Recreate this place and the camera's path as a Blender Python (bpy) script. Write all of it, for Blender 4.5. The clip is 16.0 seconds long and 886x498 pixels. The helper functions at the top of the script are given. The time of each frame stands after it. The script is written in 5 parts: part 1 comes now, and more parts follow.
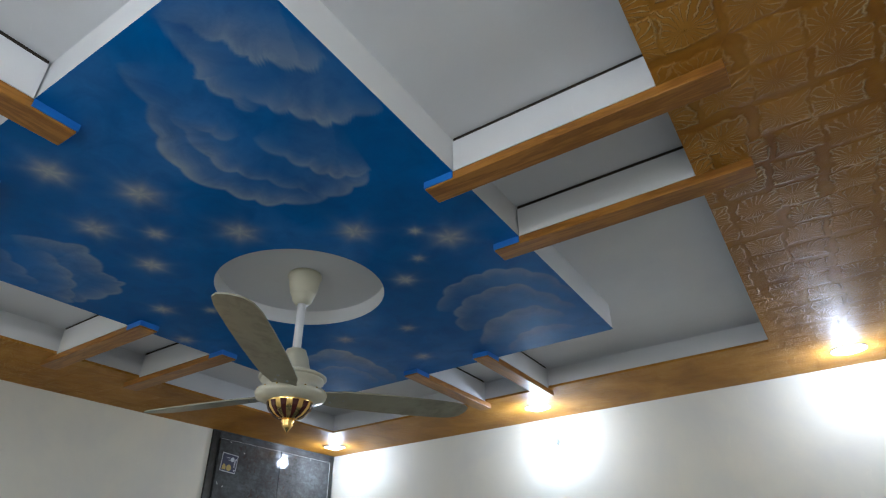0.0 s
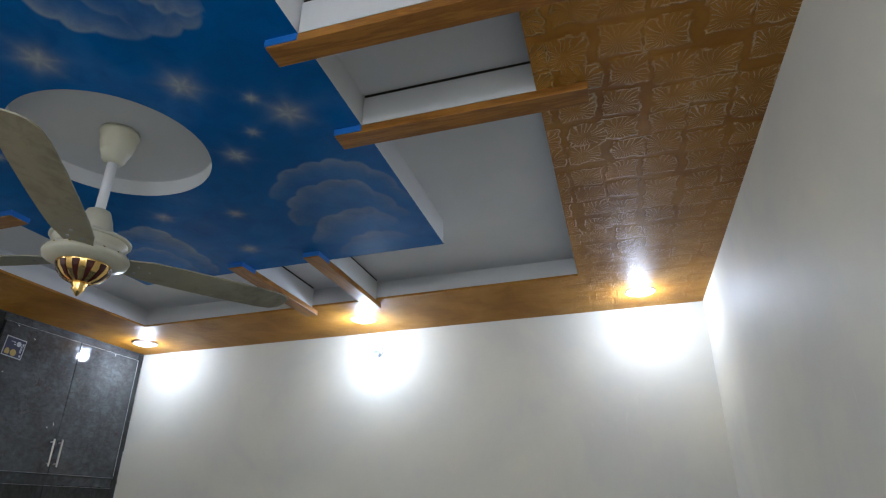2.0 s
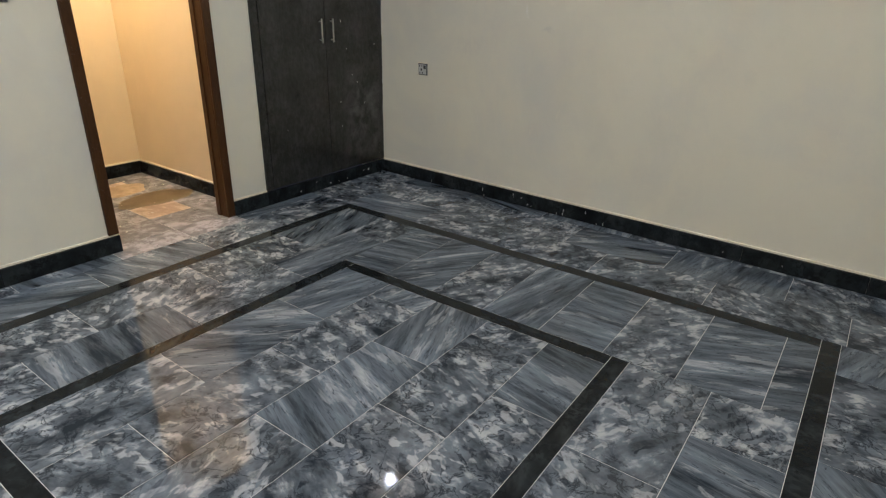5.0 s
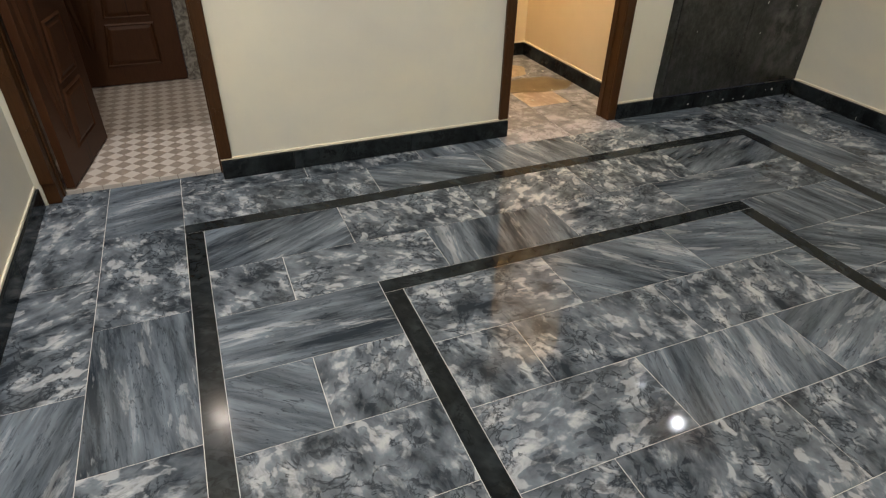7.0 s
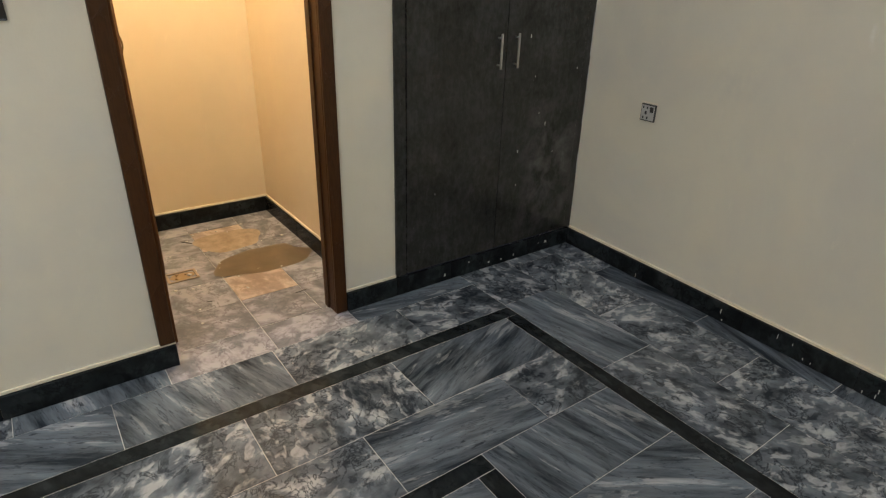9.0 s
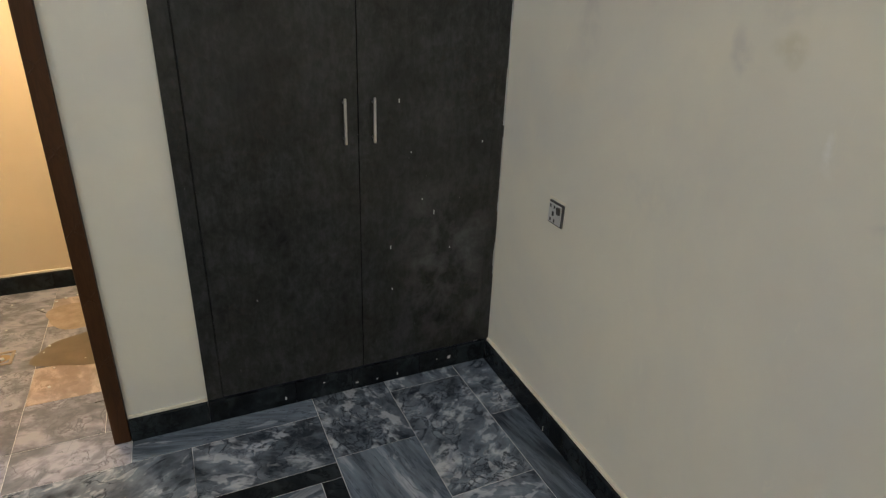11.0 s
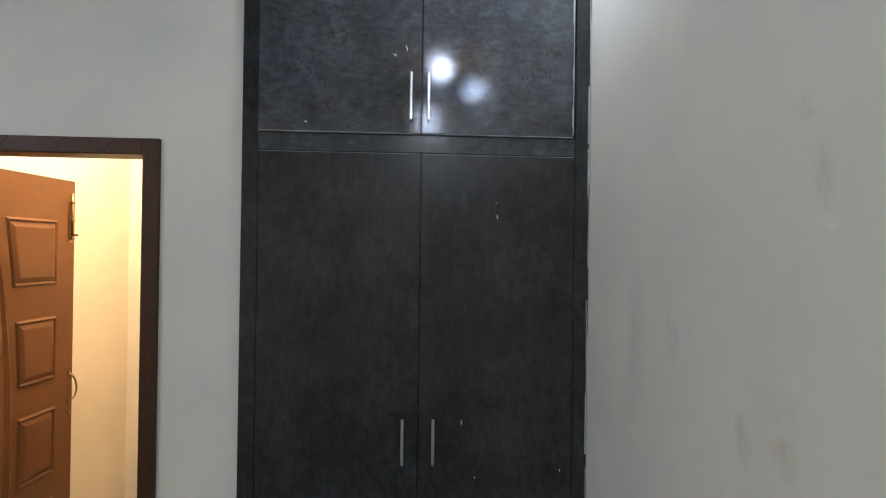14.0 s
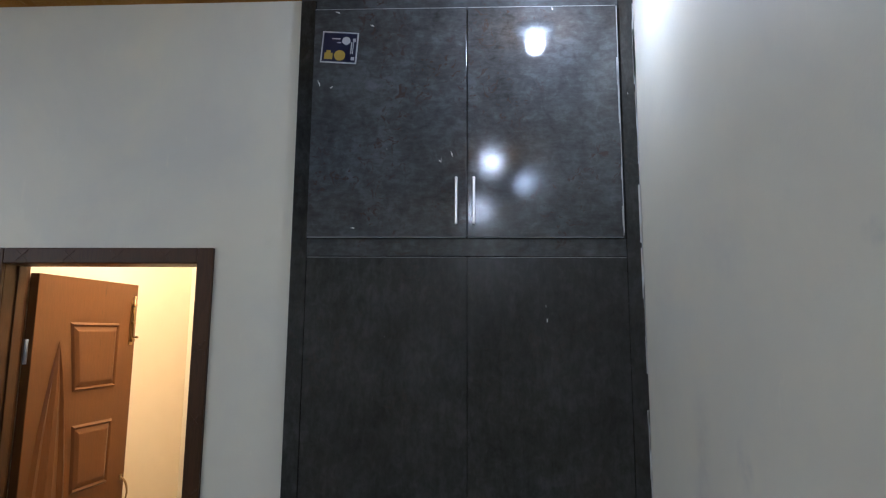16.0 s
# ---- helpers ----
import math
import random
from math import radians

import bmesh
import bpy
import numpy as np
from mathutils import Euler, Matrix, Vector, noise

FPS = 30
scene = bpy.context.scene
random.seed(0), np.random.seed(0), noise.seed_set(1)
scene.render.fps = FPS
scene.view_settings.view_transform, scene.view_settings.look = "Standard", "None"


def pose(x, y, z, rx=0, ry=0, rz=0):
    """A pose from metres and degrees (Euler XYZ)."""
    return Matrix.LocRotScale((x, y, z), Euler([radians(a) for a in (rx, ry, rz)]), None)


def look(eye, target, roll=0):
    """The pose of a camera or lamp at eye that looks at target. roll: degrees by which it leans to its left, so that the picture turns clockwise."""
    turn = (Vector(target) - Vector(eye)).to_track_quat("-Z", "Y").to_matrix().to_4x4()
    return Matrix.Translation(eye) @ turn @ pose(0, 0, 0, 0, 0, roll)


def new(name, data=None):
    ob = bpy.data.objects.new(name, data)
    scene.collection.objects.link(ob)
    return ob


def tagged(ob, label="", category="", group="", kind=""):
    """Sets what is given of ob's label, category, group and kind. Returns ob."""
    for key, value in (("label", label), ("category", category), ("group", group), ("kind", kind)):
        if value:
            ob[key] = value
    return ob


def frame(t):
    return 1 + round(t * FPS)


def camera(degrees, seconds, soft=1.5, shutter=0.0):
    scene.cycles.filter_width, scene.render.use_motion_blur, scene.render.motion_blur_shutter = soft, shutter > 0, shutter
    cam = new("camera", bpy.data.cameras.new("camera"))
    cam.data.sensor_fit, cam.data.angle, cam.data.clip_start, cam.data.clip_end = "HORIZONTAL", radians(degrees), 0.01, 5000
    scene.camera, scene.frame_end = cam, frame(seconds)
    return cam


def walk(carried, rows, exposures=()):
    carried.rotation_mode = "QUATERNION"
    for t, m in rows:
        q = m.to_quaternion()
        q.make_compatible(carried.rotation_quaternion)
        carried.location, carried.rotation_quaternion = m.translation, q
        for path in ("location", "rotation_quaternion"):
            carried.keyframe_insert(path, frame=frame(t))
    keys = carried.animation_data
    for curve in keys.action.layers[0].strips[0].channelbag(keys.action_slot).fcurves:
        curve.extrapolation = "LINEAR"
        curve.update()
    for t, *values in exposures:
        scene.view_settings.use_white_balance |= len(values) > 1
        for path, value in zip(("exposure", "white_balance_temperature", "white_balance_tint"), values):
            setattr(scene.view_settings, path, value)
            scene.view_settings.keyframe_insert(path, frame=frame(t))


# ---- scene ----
cam = camera(73.9, 16.0, soft=1.2)
PATH = [
    (0, (-0.143, -0.167, 2.07), (-1.062, 1.292, 3.082), -0.8),
    (0.5, (-0.123, -0.131, 2.053), (-0.848, 1.423, 3.082), -0.3),
    (1, (-0.103, -0.11, 2.039), (-0.684, 1.513, 3.053), -0.2),
    (1.5, (-0.099, -0.088, 2.002), (-0.609, 1.587, 2.968), 0.1),
    (2, (-0.118, -0.064, 1.951), (-0.633, 1.686, 2.77), 0.3),
    (2.5, (-0.157, -0.003, 1.837), (-0.756, 1.817, 2.409), 0.3),
    (3, (-0.223, 0.026, 1.678), (-0.922, 1.877, 1.965), 0.5),
    (3.5, (-0.234, 0.061, 1.586), (-1.048, 1.888, 1.575), 0.5),
    (4, (-0.264, 0.056, 1.518), (-1.166, 1.818, 1.228), 0.6),
    (4.5, (-0.327, 0.011, 1.425), (-1.304, 1.671, 0.885), 1.2),
    (5, (-0.357, -0.019, 1.355), (-1.432, 1.471, 0.566), 1.3),
    (5.2, (-0.375, -0.043, 1.345), (-1.49, 1.36, 0.458), 1.2),
    (7.3, (-0.902, -0.177, 1.35), (-2.46, 0.421, 0.248), 0.6),
    (7.5, (-0.965, -0.063, 1.378), (-2.54, 0.563, 0.316), 0.4),
    (8, (-1.176, 0.344, 1.456), (-2.717, 1.156, 0.474), 1.3),
    (8.5, (-1.38, 0.692, 1.458), (-2.864, 1.689, 0.561), 1.3),
    (9, (-1.422, 1.088, 1.445), (-2.884, 2.154, 0.593), 1.5),
    (9.5, (-1.469, 1.506, 1.495), (-2.937, 2.582, 0.665), 1.3),
    (10, (-1.601, 1.922, 1.557), (-3.096, 2.937, 0.7), 1.5),
    (10.2, (-1.602, 2.054, 1.534), (-3.143, 3.013, 0.694), 1.5),
    (12.3, (-1.646, 2.818, 1.599), (-3.503, 3.235, 0.985), 1.4),
    (12.5, (-1.551, 2.887, 1.62), (-3.459, 3.196, 1.107), 1.0),
    (13, (-1.579, 2.905, 1.589), (-3.548, 3.133, 1.328), 0.6),
    (13.5, (-1.58, 2.946, 1.741), (-3.565, 3.104, 1.559), 0.9),
    (14, (-1.567, 2.959, 1.763), (-3.563, 3.078, 1.773), 0.8),
    (14.5, (-1.561, 2.966, 1.818), (-3.552, 3.042, 1.988), 0.8),
    (15, (-1.537, 2.925, 1.846), (-3.511, 2.994, 2.164), 0.45),
    (15.5, (-1.561, 2.982, 1.853), (-3.52, 2.934, 2.254), 0.6),
    (16, (-1.609, 2.999, 1.844), (-3.588, 2.918, 2.126), 0.4),
]
TONE = [(0, 0.62, 5800, 10), (1.5, 0.60, 5800, 12), (2.5, 0.44, 5700, 11), (3.0, 0.42, 5800, 11), (3.5, 0.44, 5900, 11), (4.0, 0.76, 6150, 11), (4.5, 1.12, 6300, 11), (7.5, 1.28, 7150, 11), (9.0, 1.06, 6800, 11), (10.0, 0.98, 6650, 11), (12.5, 1.22, 6050, 11), (13.5, 1.04, 5800, 12), (14.5, 0.84, 5600, 13), (16.0, 0.58, 5500, 13)]
walk(cam, [(t, look(eye, target, roll)) for t, eye, target, roll in PATH], TONE)

# ---- light ----
world = bpy.data.worlds.new("night")
scene.world = world
world.use_nodes = True
world.node_tree.nodes["Background"].inputs[0].default_value = (0.02, 0.022, 0.03, 1)
world.node_tree.nodes["Background"].inputs[1].default_value = 0.3

COLD, BULB, WARM, NEUTRAL = (0.79, 0.87, 1.0), (0.94, 0.95, 0.98), (1.0, 0.82, 0.59), (1.0, 0.90, 0.80)
SPOTS = [(0.062, 3.150), (-1.588, 3.188), (-3.305, 3.275)]
SPOTS_SOUTH = [(0.06, -0.60), (-1.58, -0.60), (-3.25, -0.60)]


def lamp(name, kind, place, watts, colour, size):
    data = bpy.data.lights.new(name, kind)
    data.energy, data.color = watts, colour
    if kind == "AREA":
        data.shape, data.size = "DISK", size
    else:
        data.shadow_soft_size = size
    ob = new(name, data)
    ob.location = place
    return ob


for sx, sy in SPOTS:
    lamp("downlight_lamp", "POINT", (sx, sy, 3.005 + 0.006 * (sx + 0.3)), 6.4, COLD, 0.035)
for sx, sy in SPOTS_SOUTH:
    lamp("downlight_lamp", "AREA", (sx, sy, 3.030 + 0.006 * (sx + 0.3)), 11.3, BULB, 0.06)
lamp("wall_bulb_lamp", "POINT", (-0.40, -0.80, 2.78), 8.0, BULB, 0.045)
lamp("hall_lamp", "POINT", (-4.05, 1.80, 2.92), 44, WARM, 0.05)
lamp("washroom_lamp", "POINT", (-4.65, -0.58, 2.745), 14, NEUTRAL, 0.025)


# ---- materials ----
class Nodes:
    """A short way to write a material's node tree."""

    def __init__(self, name, rough=0.5, metal=0.0, spec=0.5):
        self.mat = bpy.data.materials.new(name)
        self.mat.use_nodes = True
        self.tree = self.mat.node_tree
        self.bsdf = self.tree.nodes["Principled BSDF"]
        self.bsdf.inputs["Roughness"].default_value = rough
        self.bsdf.inputs["Metallic"].default_value = metal
        self.bsdf.inputs["Specular IOR Level"].default_value = spec

    def put(self, value, socket):
        if isinstance(value, bpy.types.NodeSocket):
            self.tree.links.new(value, socket)
        elif value is not None:
            socket.default_value = value

    def node(self, kind, *ins, out=0, **props):
        n = self.tree.nodes.new("ShaderNode" + kind)
        for k, v in props.items():
            if k == "operation":
                n.operation = v
            elif k == "rotation_type":
                n.rotation_type = v
            elif k == "noise_dimensions":
                n.noise_dimensions = v
            elif k == "voronoi_dimensions":
                n.voronoi_dimensions = v
            elif k == "feature":
                n.feature = v
            elif k == "attribute_name":
                n.attribute_name = v
            elif k == "data_type":
                n.data_type = v
            elif k == "blend_type":
                n.blend_type = v
        for i, v in enumerate(ins):
            self.put(v, n.inputs[i])
        return n.outputs[out]

    def coords(self):
        return self.node("TexCoord", out=3)

    def math(self, op, a, b=None, c=None):
        return self.node("Math", a, b, c, operation=op)

    def scaled(self, vec, scale, loc=(0, 0, 0)):
        n = self.tree.nodes.new("ShaderNodeMapping")
        self.put(vec, n.inputs[0])
        n.inputs[1].default_value = loc
        n.inputs[3].default_value = scale
        return n.outputs[0]

    def noise(self, vec, scale, detail=4.0, rough=0.55, distort=0.0, w=None):
        n = self.tree.nodes.new("ShaderNodeTexNoise")
        if w is not None:
            n.noise_dimensions = "4D"
            self.put(w, n.inputs["W"])
        self.put(vec, n.inputs["Vector"])
        self.put(scale, n.inputs["Scale"])
        self.put(detail, n.inputs["Detail"])
        self.put(rough, n.inputs["Roughness"])
        self.put(distort, n.inputs["Distortion"])
        return n.outputs[0]

    def ramp(self, fac, *stops):
        n = self.tree.nodes.new("ShaderNodeValToRGB")
        self.put(fac, n.inputs[0])
        el = n.color_ramp.elements
        while len(el) < len(stops):
            el.new(0.5)
        for e, (p, c) in zip(el, stops):
            e.position = p
            e.color = (*c, 1) if isinstance(c, tuple) else (c, c, c, 1)
        return n.outputs[0]

    def mix(self, fac, a, b, blend="MIX"):
        n = self.tree.nodes.new("ShaderNodeMix")
        n.data_type, n.blend_type = "RGBA", blend
        self.put(fac, n.inputs[0])
        self.put((*a, 1) if isinstance(a, tuple) else a, n.inputs[6])
        self.put((*b, 1) if isinstance(b, tuple) else b, n.inputs[7])
        return n.outputs[2]

    def colour(self, c):
        self.put((*c, 1) if isinstance(c, tuple) else c, self.bsdf.inputs["Base Color"])
        return self

    def rough(self, v):
        self.put(v, self.bsdf.inputs["Roughness"])
        return self

    def bump(self, height, strength=0.3, distance=0.01):
        n = self.tree.nodes.new("ShaderNodeBump")
        n.inputs["Strength"].default_value = strength
        n.inputs["Distance"].default_value = distance
        self.put(height, n.inputs["Height"])
        self.put(n.outputs[0], self.bsdf.inputs["Normal"])
        return self


def wall_paint(name, base, patch, stains=()):
    n = Nodes(name, 0.55, spec=0.3)
    c = n.coords()
    big = n.noise(c, 1.3, 5, 0.6, 0.4)
    fine = n.noise(c, 9.0, 6, 0.65)
    col = n.mix(n.ramp(big, (0.42, 0.0), (0.66, 1.0)), base, patch)
    smudge = n.math("MULTIPLY", n.ramp(n.noise(n.scaled(c, (1.0, 1.0, 0.6), (5.3, 1.7, 2.9)), 2.6, 5, 0.55, 0.2), (0.52, 0.0), (0.70, 0.6)), n.ramp(n.noise(c, 0.8, 2), (0.42, 0.0), (0.6, 1.0)))
    col = n.mix(smudge, col, tuple(v * k for v, k in zip(base, (0.88, 0.885, 0.92))))
    col = n.mix(n.ramp(fine, (0.60, 0.0), (0.8, 0.4)), col, tuple(v * 0.9 for v in base))
    stroke = n.ramp(n.noise(n.scaled(c, (6.0, 6.0, 1.4)), 5.0, 4, 0.6, 0.8), (0.66, 0.0), (0.72, 0.30))
    col = n.mix(stroke, col, tuple(min(0.82, v * 1.07) for v in base))
    if stains:
        sep = n.tree.nodes.new("ShaderNodeSeparateXYZ")
        n.put(n.node("VectorMath", c, n.node("VectorMath", n.node("TexNoise", c, None, 9.0, 4.0, out=1), (0.10, 0.10, 0.10), operation="MULTIPLY"), operation="ADD"), sep.inputs[0])
        rag = n.ramp(n.noise(c, 30.0, 4, 0.6), (0.34, 0.25), (0.58, 1.0))
        for sx, sz, rx, rz, tone, strong in stains:
            u = n.math("MULTIPLY_ADD", sep.outputs[0], 1 / rx, -(sx + 0.05) / rx)
            v = n.math("MULTIPLY_ADD", sep.outputs[2], 1 / rz, -(sz + 0.05) / rz)
            r = n.math("SQRT", n.math("ADD", n.math("MULTIPLY", u, u), n.math("MULTIPLY", v, v)))
            col = n.mix(n.math("MULTIPLY", n.ramp(r, (0.35, strong), (1.0, 0.0)), rag), col, tone)
    n.colour(col)
    wavy = n.math("ADD", n.math("MULTIPLY", n.noise(c, 2.2, 2), 1.0), n.math("MULTIPLY", n.noise(c, 120, 2), 0.05))
    return n.bump(wavy, 0.45, 0.014).mat


M_WALL = wall_paint("cream_paint", (0.730, 0.702, 0.588), (0.648, 0.636, 0.570))
OCHRE, SLATE, CHALK = (0.52, 0.47, 0.33), (0.47, 0.465, 0.45), (0.80, 0.79, 0.74)
M_PATCHED = wall_paint("cream_paint_patched", (0.730, 0.702, 0.588), (0.648, 0.636, 0.570), (
    (-2.44, 1.455, 0.06, 0.04, OCHRE, 0.45), (-2.56, 1.44, 0.035, 0.06, SLATE, 0.45), (-2.47, 1.53, 0.09, 0.035, SLATE, 0.22),
    (-3.11, 1.52, 0.07, 0.22, SLATE, 0.28), (-2.87, 1.58, 0.035, 0.07, SLATE, 0.35), (-2.30, 1.27, 0.015, 0.05, CHALK, 0.7),
    (-2.35, 1.885, 0.030, 0.065, SLATE, 0.45), (-2.41, 1.98, 0.026, 0.030, SLATE, 0.38), (-2.34, 1.815, 0.035, 0.015, CHALK, 0.6),
    (-2.15, 1.17, 0.06, 0.02, SLATE, 0.30), (-2.75, 1.05, 0.16, 0.10, SLATE, 0.16), (-2.05, 1.62, 0.14, 0.20, OCHRE, 0.15), (-2.9, 2.05, 0.22, 0.10, SLATE, 0.14)))
M_HALLWALL = wall_paint("hall_paint", (0.73, 0.615, 0.435), (0.70, 0.585, 0.41))
M_WHITE = wall_paint("white_ceiling_paint", (0.70, 0.71, 0.73), (0.66, 0.67, 0.69))
M_BEAD = wall_paint("pale_cream_bead", (0.80, 0.74, 0.60), (0.72, 0.66, 0.52))


def marble(name, dark, mid, light, gloss=0.05, streaky=True, spec=0.14):
    n = Nodes(name, gloss, spec=spec)
    rnd = n.node("ObjectInfo", out=5)
    c = n.coords()
    turned = n.node("VectorRotate", c, (0, 0, 0), (0, 0, 1), n.math("MULTIPLY_ADD", rnd, 3.6, -0.5), rotation_type="AXIS_ANGLE")
    w = n.math("MULTIPLY", rnd, 61.0)
    tone = n.math("MULTIPLY_ADD", n.math("FRACT", n.math("MULTIPLY", rnd, 7.31)), 0.10, -0.05)
    if streaky:
        bands = n.noise(n.scaled(turned, (0.9, 5.0, 1)), 1.6, 8, 0.6, 0.35, w)
        lines = n.noise(n.scaled(turned, (1.4, 13.0, 1)), 1.9, 10, 0.68, 0.2, w)
        fac = n.math("ADD", n.math("MULTIPLY", bands, 0.55), n.math("MULTIPLY", lines, 0.45))
        fac = n.math("ADD", n.math("MULTIPLY_ADD", n.math("SUBTRACT", fac, 0.5), 2.1, 0.48), tone)
        col = n.ramp(fac, (0.28, dark), (0.46, mid), (0.62, tuple(v * 1.7 for v in mid)), (0.82, light))
        vein = n.ramp(n.noise(n.scaled(turned, (1.0, 7.0, 1)), 3.0, 5, 0.6, 0.6, w), (0.488, 0.0), (0.50, 0.7), (0.512, 0.0))
        col = n.mix(vein, col, dark)
        sheet = n.math("MULTIPLY", n.ramp(n.noise(n.scaled(turned, (1.0, 4.2, 1)), 2.3, 7, 0.62, 0.9, w), (0.575, 0.0), (0.605, 0.48)), n.ramp(lines, (0.36, 0.3), (0.6, 1.0)))
        col = n.mix(sheet, col, light)
        nick = n.ramp(n.noise(n.scaled(turned, (1.0, 4.0, 1)), 17.0, 4, 0.6, 0.6, w), (0.33, 0.75), (0.375, 0.0))
        col = n.mix(nick, col, dark)
    else:
        body = n.noise(n.scaled(turned, (1.0, 1.7, 1)), 4.5, 9, 0.62, 0.4, w)
        clump = n.noise(n.scaled(turned, (1.0, 1.4, 1)), 12.0, 3.2, 0.5, 0.35, w)
        fac = n.math("ADD", n.math("MULTIPLY", body, 0.62), n.math("MULTIPLY", clump, 0.38))
        fac = n.math("ADD", n.math("MULTIPLY_ADD", n.math("SUBTRACT", fac, 0.5), 2.1, 0.50), tone)
        col = n.ramp(fac, (0.26, dark), (0.46, mid), (0.62, tuple(v * 1.6 for v in mid)), (0.88, light))
        pale = n.math("MULTIPLY", n.ramp(clump, (0.56, 0.0), (0.64, 0.75)), n.ramp(body, (0.46, 0.0), (0.56, 1.0)))
        col = n.mix(pale, col, light)
        crack = n.math("MULTIPLY", n.ramp(n.noise(turned, 11.0, 5, 0.6, 1.2, w), (0.466, 0.0), (0.50, 1.0), (0.534, 0.0)), n.ramp(n.noise(turned, 4.0, 3, 0.5, 0.0, w), (0.43, 0.0), (0.52, 1.0)))
        col = n.mix(crack, col, dark)
        flake = n.math("MULTIPLY", n.ramp(n.noise(n.scaled(turned, (1.0, 1.6, 1)), 15.0, 2.5, 0.5, 0.5, w), (0.545, 0.0), (0.60, 0.65)), n.ramp(body, (0.44, 0.0), (0.54, 1.0)))
        col = n.mix(flake, col, light)
        pit = n.math("MULTIPLY", n.ramp(n.noise(n.scaled(turned, (1.0, 1.6, 1)), 14.0, 3, 0.5, 0.7, w), (0.375, 0.9), (0.425, 0.0)), n.ramp(body, (0.40, 1.0), (0.60, 0.35)))
        col = n.mix(pit, col, dark)
    tint = n.ramp(n.noise(turned, 2.0, 2, 0.5, 0.0, w), (0.52, 0.0), (0.74, 0.25))
    col = n.mix(tint, col, (1.10 * mid[0], 0.98 * mid[1], 0.84 * mid[2]))
    n.colour(col)
    haze = n.noise(c, 5.0, 5, 0.6)
    n.rough(n.math("MULTIPLY_ADD", haze, 0.06, gloss - 0.02))
    return n.bump(n.noise(c, 7.0, 2), 0.05, 0.004).mat


M_TILE = marble("grey_streaked_marble", (0.020, 0.027, 0.036), (0.088, 0.108, 0.130), (0.46, 0.485, 0.515))
M_TILE_B = marble("grey_clouded_marble", (0.020, 0.026, 0.034), (0.092, 0.110, 0.130), (0.43, 0.455, 0.48), streaky=False)
M_DUSTY = marble("dusty_grey_marble", (0.15, 0.15, 0.165), (0.225, 0.225, 0.25), (0.36, 0.36, 0.39), 0.25, False)
M_BEIGE = marble("beige_marble", (0.26, 0.20, 0.165), (0.31, 0.245, 0.205), (0.40, 0.33, 0.28), 0.3, False)
M_BLACK = marble("black_marble", (0.007, 0.0085, 0.0095), (0.0125, 0.0155, 0.0175), (0.030, 0.035, 0.038), 0.13, False, 0.14)


def grout():
    n = Nodes("pale_grout", 0.8)
    n.colour(n.ramp(n.noise(n.coords(), 2.3, 4, 0.6), (0.34, (0.15, 0.16, 0.17)), (0.46, (0.58, 0.58, 0.57))))
    return n.mat


M_GROUT = grout()


